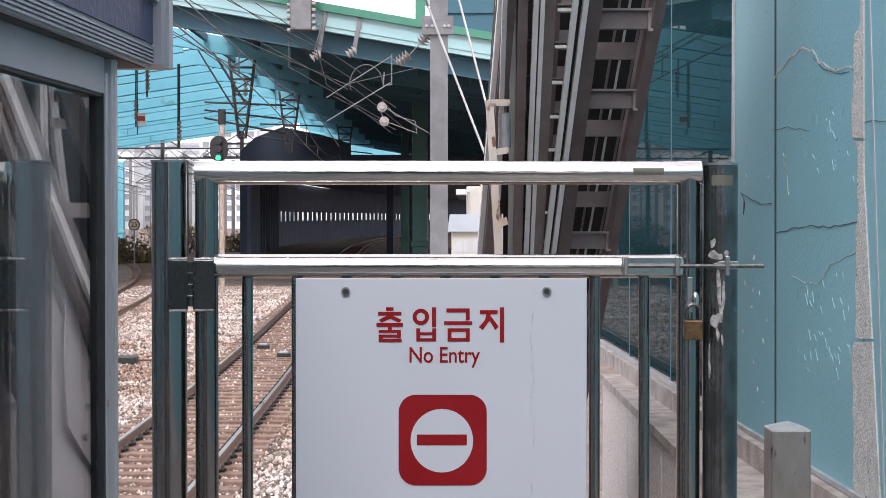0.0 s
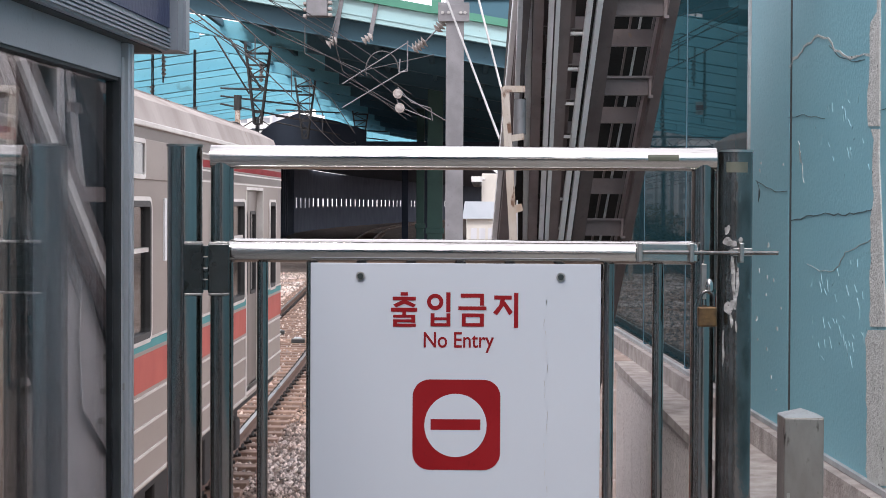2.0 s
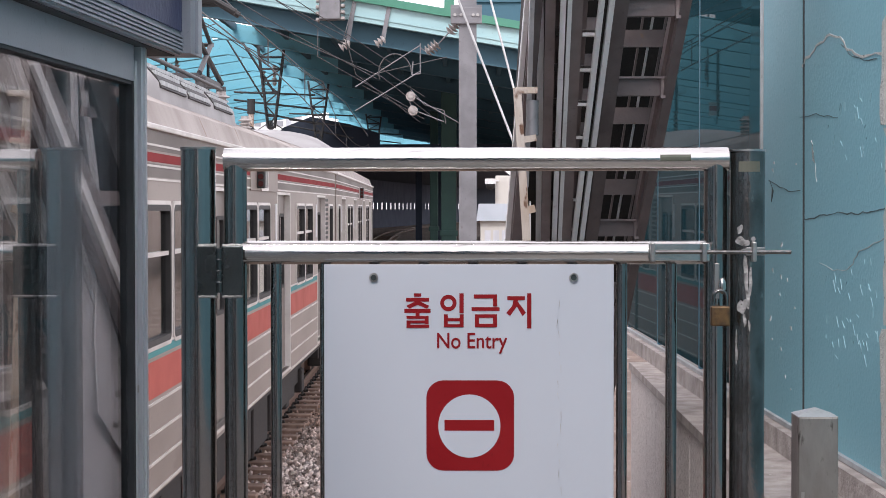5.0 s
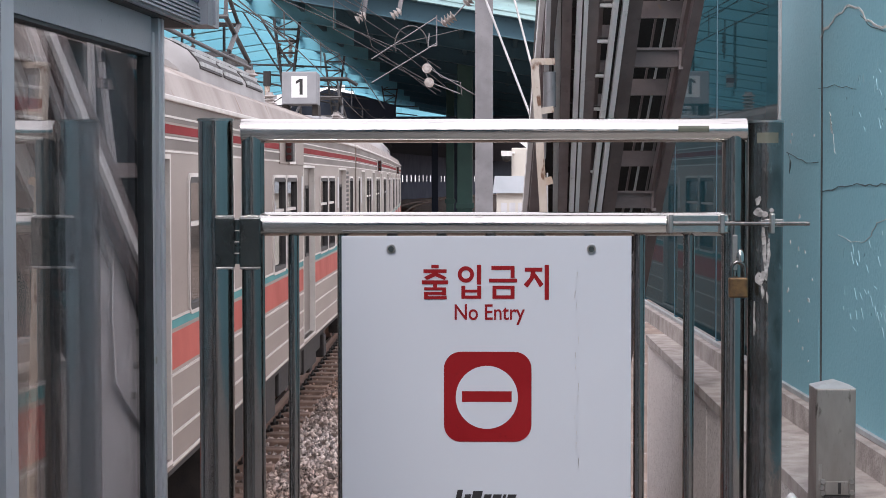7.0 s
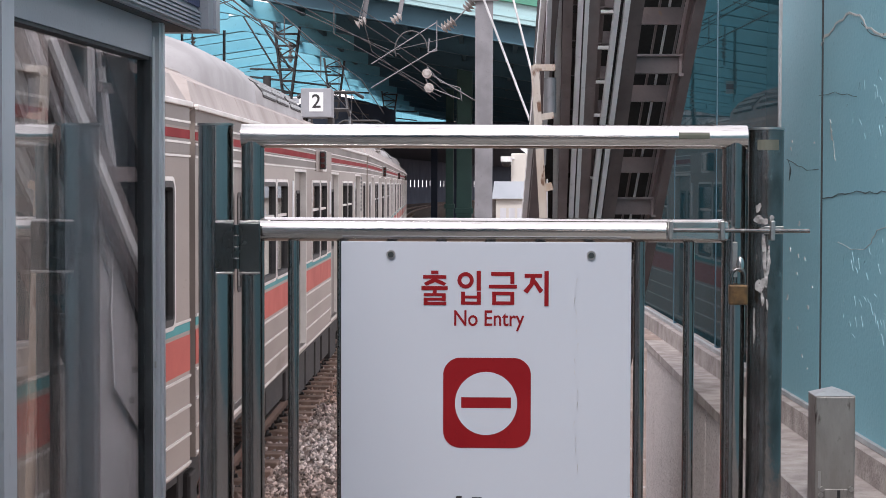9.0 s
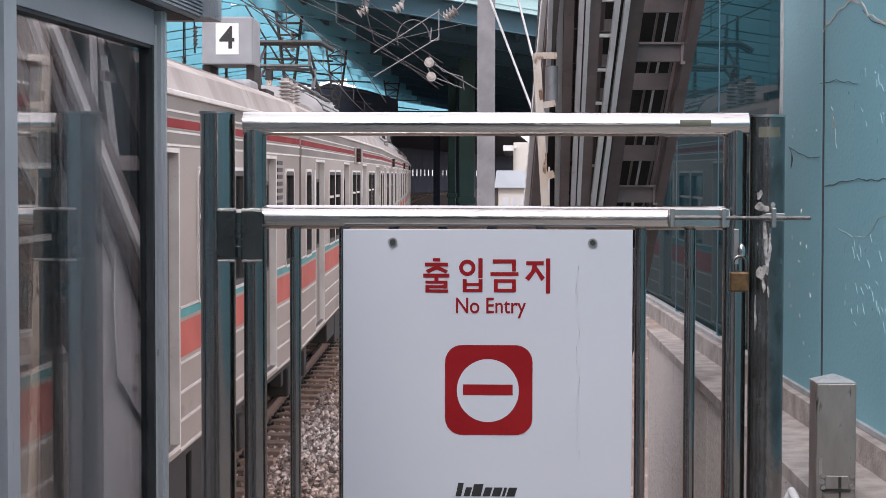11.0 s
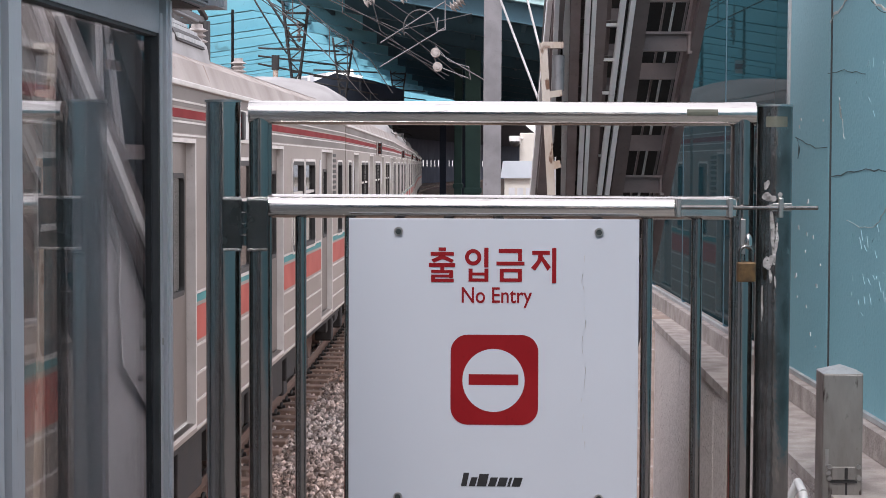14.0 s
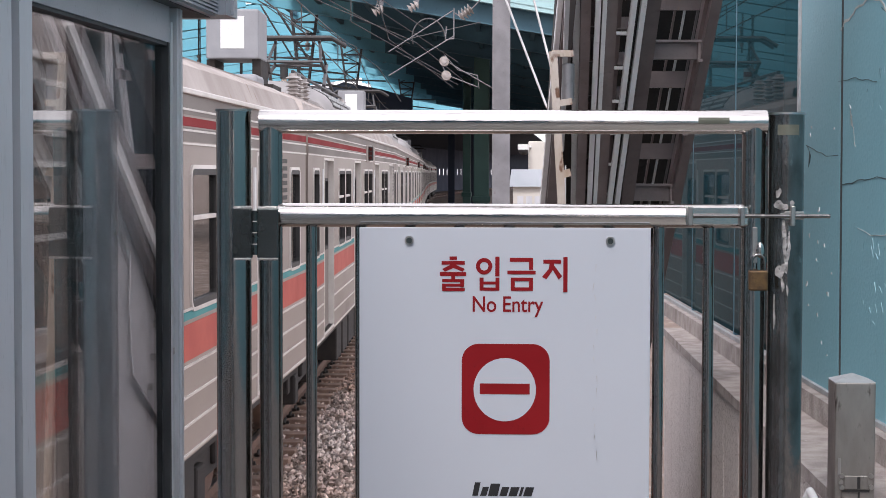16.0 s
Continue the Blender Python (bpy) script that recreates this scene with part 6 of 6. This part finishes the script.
    p = ray_at(250, 211, 57.9)
    part("board", B((p.x - 0.13, p.x + 0.13, 57.9, 57.93, p.z - 0.22, p.z + 0.22)), M["white_paint"], f)
    part("band", B((p.x - 0.13, p.x + 0.13, 57.89, 57.9, p.z - 0.06, p.z + 0.1)), M["car_red"], f)
    part("rod", T(((p.x - 0.14, 57.92, p.z - 0.5), (p.x - 0.14, 57.92, p.z + 2.0), 0.02)), M["wire"], f)
    # a lit stretch of the roof beyond the covered way
    for k in range(6):
        a, b = ray_at(632 + 5 * k, 262 + 2.6 * k, 120 + 5 * k), ray_at(706, 259 + 3.6 * k, 120 + 5 * k)
        bm = bmesh.new()
        beam(bm, a, b, 0.02, 0.7, side=(0, 1, 0))
        part("far_girder", bm, M["cyan"], c)
    p, q = ray_at(618, 290, 158), ray_at(718, 250, 158)
    part("far_deck", B((p.x, q.x, 158, 158.2, p.z, q.z)), M["deck"], c)
    # all of it stands further off and larger by this factor, seen from the platform
    k = 1.6
    for o in scene.objects:
        if o not in before and o.parent is None:
            o.scale, o.location = (k, k, k), (0, 0, EYE * (1 - k))


# ---- dark covered way beyond ----
def tunnel():
    t = thing("wall_tunnel", "concrete covered way, dark with painted-in shade, with a row of slit openings", "tunnel", kind="structure")

    # walls and portal carry the shade under the canopy in their colour
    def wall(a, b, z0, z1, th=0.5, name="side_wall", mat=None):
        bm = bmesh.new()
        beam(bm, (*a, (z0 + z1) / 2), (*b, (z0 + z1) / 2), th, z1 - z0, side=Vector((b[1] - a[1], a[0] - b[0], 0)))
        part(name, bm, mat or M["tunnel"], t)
    # the outer wall follows the curve; its far stretch is a row of pillars with light between them
    curve = [Vector(p) for p in ((-13.4, 116, 0), (-16.4, 150, 0), (-17.9, 185, 0), (-17.7, 210, 0), (-16.6, 235, 0), (-14.4, 262, 0), (-11.6, 290, 0), (-7.6, 325, 0), (-1.0, 375, 0))]
    for i, (p, q) in enumerate(zip(curve, curve[1:])):
        e = (q - p).normalized() * 0.12
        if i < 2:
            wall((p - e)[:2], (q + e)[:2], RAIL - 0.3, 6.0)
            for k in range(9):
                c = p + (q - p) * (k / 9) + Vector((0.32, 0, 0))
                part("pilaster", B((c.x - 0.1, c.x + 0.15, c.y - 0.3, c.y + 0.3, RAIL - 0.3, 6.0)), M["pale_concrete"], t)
            continue
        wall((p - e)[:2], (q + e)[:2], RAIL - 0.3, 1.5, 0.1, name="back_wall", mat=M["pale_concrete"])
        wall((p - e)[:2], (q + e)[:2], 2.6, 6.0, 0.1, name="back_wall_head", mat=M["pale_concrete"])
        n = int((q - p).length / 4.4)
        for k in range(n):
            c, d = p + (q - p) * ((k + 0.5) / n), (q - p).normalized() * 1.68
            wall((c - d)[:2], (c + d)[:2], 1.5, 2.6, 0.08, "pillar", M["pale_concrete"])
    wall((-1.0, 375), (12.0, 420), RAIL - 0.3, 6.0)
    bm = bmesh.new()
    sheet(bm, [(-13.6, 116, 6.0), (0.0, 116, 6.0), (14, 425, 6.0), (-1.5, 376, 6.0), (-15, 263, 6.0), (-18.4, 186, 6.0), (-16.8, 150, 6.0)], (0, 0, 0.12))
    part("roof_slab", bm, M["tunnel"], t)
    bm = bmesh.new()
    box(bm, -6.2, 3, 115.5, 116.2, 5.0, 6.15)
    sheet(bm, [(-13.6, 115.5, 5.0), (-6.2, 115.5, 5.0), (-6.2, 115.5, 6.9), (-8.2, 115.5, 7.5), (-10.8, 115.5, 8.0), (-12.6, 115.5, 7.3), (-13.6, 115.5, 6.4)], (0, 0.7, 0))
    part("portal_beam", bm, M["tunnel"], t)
    # hung pipes and cable trays near the portal
    for k, (u, w) in enumerate(((690, 0.5), (722, 0.7))):
        x = (u - 784) / 3050 * 135
        part("portal_post", B((x - w / 2, x + w / 2, 134.8, 135.2, RAIL - 0.3, 6.0)), M["tunnel"], t)


# ---- things beyond the platform ----
def beyond():
    h = thing("trackside_hut", "small cream trackside hut with a pale grey-blue roof", "hut")
    y = 40.0
    x0, x1 = (795 - 784) / 3050 * y, (850 - 784) / 3050 * y
    part("wall", B((x0 + 0.06, x1 - 0.04, y, y + 2.0, RAIL - 0.3, 1.68)), M["hut"], h)
    bm = bmesh.new()
    sheet(bm, [(x0 - 0.04, y - 0.15, 1.62), (x0 + 0.02, y - 0.15, 2.02), (x1 + 0.03, y - 0.15, 2.02), (x1 + 0.03, y - 0.15, 1.62)], (0, 2.3, 0))
    part("roof", bm, M["hut_roof"], h)
    for k in range(3):
        part("vent", B((x0 + 0.15 + 0.2 * k, x0 + 0.29 + 0.2 * k, y - 0.02, y, 1.15, 1.4)), M["frame_grey"], h)
    b = thing("beige_cabinet", "beige equipment cabinet on a post behind the hut", "cabinet")
    x0, x1 = ray_at(826, 0, 46).x, ray_at(862, 0, 46).x
    part("case", B((x0, x1, 46, 46.5, ray_at(0, 382, 46).z, ray_at(0, 330, 46).z), bevel=0.02), M["hut"], b)
    part("post", B(((x0 + x1) / 2 - 0.08, (x0 + x1) / 2 + 0.08, 46.1, 46.3, RAIL - 0.3, ray_at(0, 382, 46).z)), M["pole"], b)
    c = thing("security_camera", "small white dome security camera on a bracket", "camera")
    p = ray_at(817, 346, 45.6)
    bm = bmesh.new()
    bmesh.ops.create_uvsphere(bm, u_segments=14, v_segments=10, radius=0.13, matrix=Matrix.Translation(p))
    part("dome", bm, M["black"], c, smooth=True)
    part("hood", T((p + Vector((0, 0, 0.02)), p + Vector((0, 0, 0.16)), 0.15), n=14), M["white_paint"], c)
    part("bracket", T((p + Vector((0, 0, 0.1)), p + Vector((0.2, 0.4, 0.1)), 0.03)), M["white_paint"], c)

    s = thing("railway_signal", "black oval railway signal showing green on a cream post", "signal")
    y = 70.0
    p = ray_at(387, 263, y)
    bm = bmesh.new()
    sheet(bm, [(p.x + 0.37 * math.cos(a) * 1.0, y, p.z + (0.12 if math.sin(a) > 0 else -0.12) + 0.4 * math.sin(a)) for a in [2 * math.pi * k / 28 for k in range(28)]], (0, 0.06, 0))
    part("backplate", bm, M["black"], s, "black oval backplate")
    for dz, mat in ((0.28, M["black"]), (-0.05, M["black"]), (-0.36, M["lamp_green"])):
        z = p.z + dz
        hood = part("hood", T(((p.x, y - 0.2, z + 0.03), (p.x, y, z + 0.03), 0.15), n=16), M["black"], s)
        part("lens", T(((p.x, y - 0.22, z - 0.02), (p.x, y - 0.2, z - 0.02), 0.1), n=16), mat, hood, "lit green lens" if mat == M["lamp_green"] else "")
    part("post", T(((p.x + 0.1, y + 0.2, RAIL - 0.3), (p.x + 0.1, y + 0.2, p.z + 1.2), 0.11), n=14), M["rusty_cream"], s, smooth=True)
    part("head_cap", T(((p.x + 0.1, y + 0.2, p.z + 1.0), (p.x + 0.1, y + 0.2, p.z + 1.6), 0.16), n=14, ), M["black"], s)

    # speed board
    b = thing("speed_board", "round yellow speed board on a thin post", "sign")
    p = ray_at(237, 398, 105)
    part("disc", T(((p.x, 105, p.z), (p.x, 105.04, p.z), 0.36), n=24), M["black"], b)
    part("face", T(((p.x, 104.98, p.z), (p.x, 105, p.z), 0.29), n=24), M["yellow"], b)
    cu = bpy.data.curves.new("figures", "FONT")
    cu.body, cu.size, cu.align_x, cu.align_y, cu.extrude = "25", 0.42, "CENTER", "CENTER", 0.005
    tmp = new("figures", cu)
    bpy.context.view_layer.update()
    me = bpy.data.meshes.new_from_object(tmp.evaluated_get(bpy.context.evaluated_depsgraph_get()))
    bpy.data.objects.remove(tmp)
    me.materials.clear()
    me.materials.append(M["black"])
    me.transform(Matrix.Translation((p.x, 104.97, p.z)) @ Euler((radians(90), 0, 0)).to_matrix().to_4x4())
    part("figures", me, None, b)
    part("post", T(((p.x, 105.06, RAIL - 0.3), (p.x, 105.06, p.z), 0.04)), M["pole"], b)

    # gantry
    g = thing("lattice_gantry", "thin grey steel lattice gantry across the far tracks", "gantry")
    y, z0, z1, xa, xb = 130.0, ray_at(0, 280, 130).z, ray_at(0, 263, 130).z, -27.0, -14.5
    for z in (z0, z1):
        part("chord", B((xa, xb, y - 0.06, y + 0.06, z - 0.06, z + 0.06)), M["pole"], g)
    n = 16
    for k in range(n):
        a, b_ = xa + (xb - xa) * k / n, xa + (xb - xa) * (k + 1) / n
        bm = bmesh.new()
        beam(bm, (a, y, z0 if k % 2 else z1), (b_, y, z1 if k % 2 else z0), 0.05, 0.05, side=(0, 1, 0))
        part("lacing", bm, M["pole"], g)
    for x in (xa + 1.4, xb):
        part("post", B((x - 0.15, x + 0.15, y - 0.15, y + 0.15, RAIL - 0.3, z1)), M["pole"], g)
    # catenary posts further out
    rng = random.Random(11)
    for k in range(22):
        y = rng.uniform(140, 330)
        x = (rng.uniform(216, 432) - 784) / 3050 * y
        m = thing("catenary_post", "slim grey catenary post beside the far tracks", "post", group="far catenary posts")
        top = rng.uniform(6.5, 9.5)
        part("shaft", B((x - 0.16, x + 0.16, y - 0.16, y + 0.16, RAIL - 0.3, top)), M["pole"], m)
        part("arm", B((x - 1.6, x + 1.6, y - 0.06, y + 0.06, top - 1.2, top - 1.05)), M["pole"], m)
        part("stay", T(((x - 1.6, y, top - 1.1), (x, y, top - 0.1), 0.04), ((x + 1.6, y, top - 1.1), (x, y, top - 0.1), 0.04)), M["wire"], m)
    wires("far_wires", [[Vector((x, 120, z)), Vector((x * 1.9, 340, z - 0.4))] for x in (-26, -23.5, -21, -18.5, -16.5) for z in (4.6, 5.8, 6.6)], 0.03, M["wire"], "far thin overhead wires")
    # city blocks
    for k in range(13):
        y = rng.uniform(420, 800)
        x = (150 + 26 * k + rng.uniform(-9, 9) - 784) / 3050 * y
        w, hh = rng.uniform(9, 17), rng.uniform(10, 34)
        b = thing("apartment_block", "pale distant concrete apartment block with rows of windows", "building", group="far blocks")
        part("wall", B((x - w / 2, x + w / 2, y, y + 14, RAIL - 0.3, hh)), M["far_white"] if k % 3 else M["far_grey"], b)
        part("roof", B((x - w / 2 - 0.3, x + w / 2 + 0.3, y - 0.3, y + 14.3, hh, hh + 0.9)), M["far_grey"], b)
        me = None
        for i in range(int(hh / 3.0)):
            for j in range(int(w / 3.2)):
                me = me or mesh_of("window", B((-0.9, 0.9, -0.05, 0.1, -0.75, 0.75)), M["far_window"])
                o = part("window", me, None, b)
                o.location = (x - w / 2 + 1.8 + 3.2 * j, y, 1.6 + 3.0 * i)
    # scrub by the far tracks
    for cx, cy, r, hgt in ((-21.5, 118, 1.5, 1.9), (-24.5, 122, 2.2, 2.6), (-19.6, 121, 1.3, 1.4), (-22.5, 152, 2.4, 2.4), (-19.0, 160, 2.0, 1.8), (-27, 170, 3.0, 3.4), (-20.5, 190, 2.4, 2.2), (-31, 200, 3.2, 3.6)):
        s = thing("shrub", "dry brown and olive shrub beside the far tracks", "shrub", group="trackside shrubs")
        bm = bmesh.new()
        for k in range(7):
            a = 0.9 * k
            tube(bm, (cx, cy, RAIL - 0.3), (cx + r * 0.7 * math.cos(a), cy + r * 0.7 * math.sin(a), RAIL + hgt * rng.uniform(0.6, 1.0)), 0.05, 6, r2=0.01)
        part("stems", bm, M["bark"], s)
        vs, fs = [], []
        for k in range(900):
            a, q = rng.uniform(0, 6.28), math.sqrt(rng.random())
            z = RAIL - 0.2 + hgt * rng.random() * (1.15 - 0.6 * q)
            c = Vector((cx + r * q * math.cos(a), cy + r * q * math.sin(a), z))
            d = Vector((rng.gauss(0, 1), rng.gauss(0, 1), rng.gauss(0, 1))).normalized() * 0.11
            e = d.orthogonal() * 0.6
            i = len(vs)
            vs += [c - d, c + e, c + d, c - e]
            fs.append((i, i + 1, i + 2, i + 3))
        me = bpy.data.meshes.new("leaves")
        me.from_pydata(vs, [], fs)
        me.materials.append(M["leaf"])
        tagged(part("leaves", me, None, s), kind="stuff")
    # second and third track
    for off in (-6.4, -10.6, -15.0):
        t = thing("side_track", "rusty neighbouring railway track in pale ballast", "railway track", kind="structure")
        ys = [30 + 5.0 * k for k in range(34)]
        for s in (-0.7535, 0.7535):
            bm = bmesh.new()
            sweep(bm, RAIL_SECTION, ys, off + s, RAIL, bend=0.0012)
            part("rail", bm, M["rail_side"], t)
        me = mesh_of("sleeper", B((-1.2, 1.2, -0.12, 0.12, -0.3, -0.15)), M["sleeper"])
        y = 30.0
        while y < 150:
            o = part("sleeper", me, None, t)
            o.location = (line_x(y) + off - 0.0012 * max(0, y - 40) ** 2, y, RAIL)
            y += 0.75
    m = thing("switch_machine", "black point machine beside the sleepers", "switch machine")
    p = Vector((-6.9, 37.0, RAIL - 0.2))
    part("case", B((p.x - 0.32, p.x + 0.32, p.y - 0.2, p.y + 0.2, p.z, p.z + 0.19), bevel=0.03), M["black"], m)
    part("rod", T(((p.x + 0.32, p.y, p.z + 0.1), (p.x + 1.4, p.y, p.z + 0.1), 0.025)), M["rail_side"], m)
    for u, v in ((466, 606), (502, 620)):
        yy = 9058 / (v - 385)
        q = ray_at(u, v, yy)
        b = thing("track_box", "small white-topped track circuit box between the rails", "track box", group="track boxes")
        part("case", B((q.x - 0.15, q.x + 0.15, yy - 0.12, yy + 0.12, RAIL - 0.16, RAIL - 0.06), bevel=0.02), M["black"], b)
        part("lid", B((q.x - 0.1, q.x + 0.08, yy - 0.1, yy + 0.1, RAIL - 0.059, RAIL - 0.035), bevel=0.006), M["pale_trim"], b)



truss()
mast()
catenary()
canopy()
tunnel()
beyond()
ground()
platform()
wall_right()
gate()
stub_post()
screen()
stones()
track()
motions()
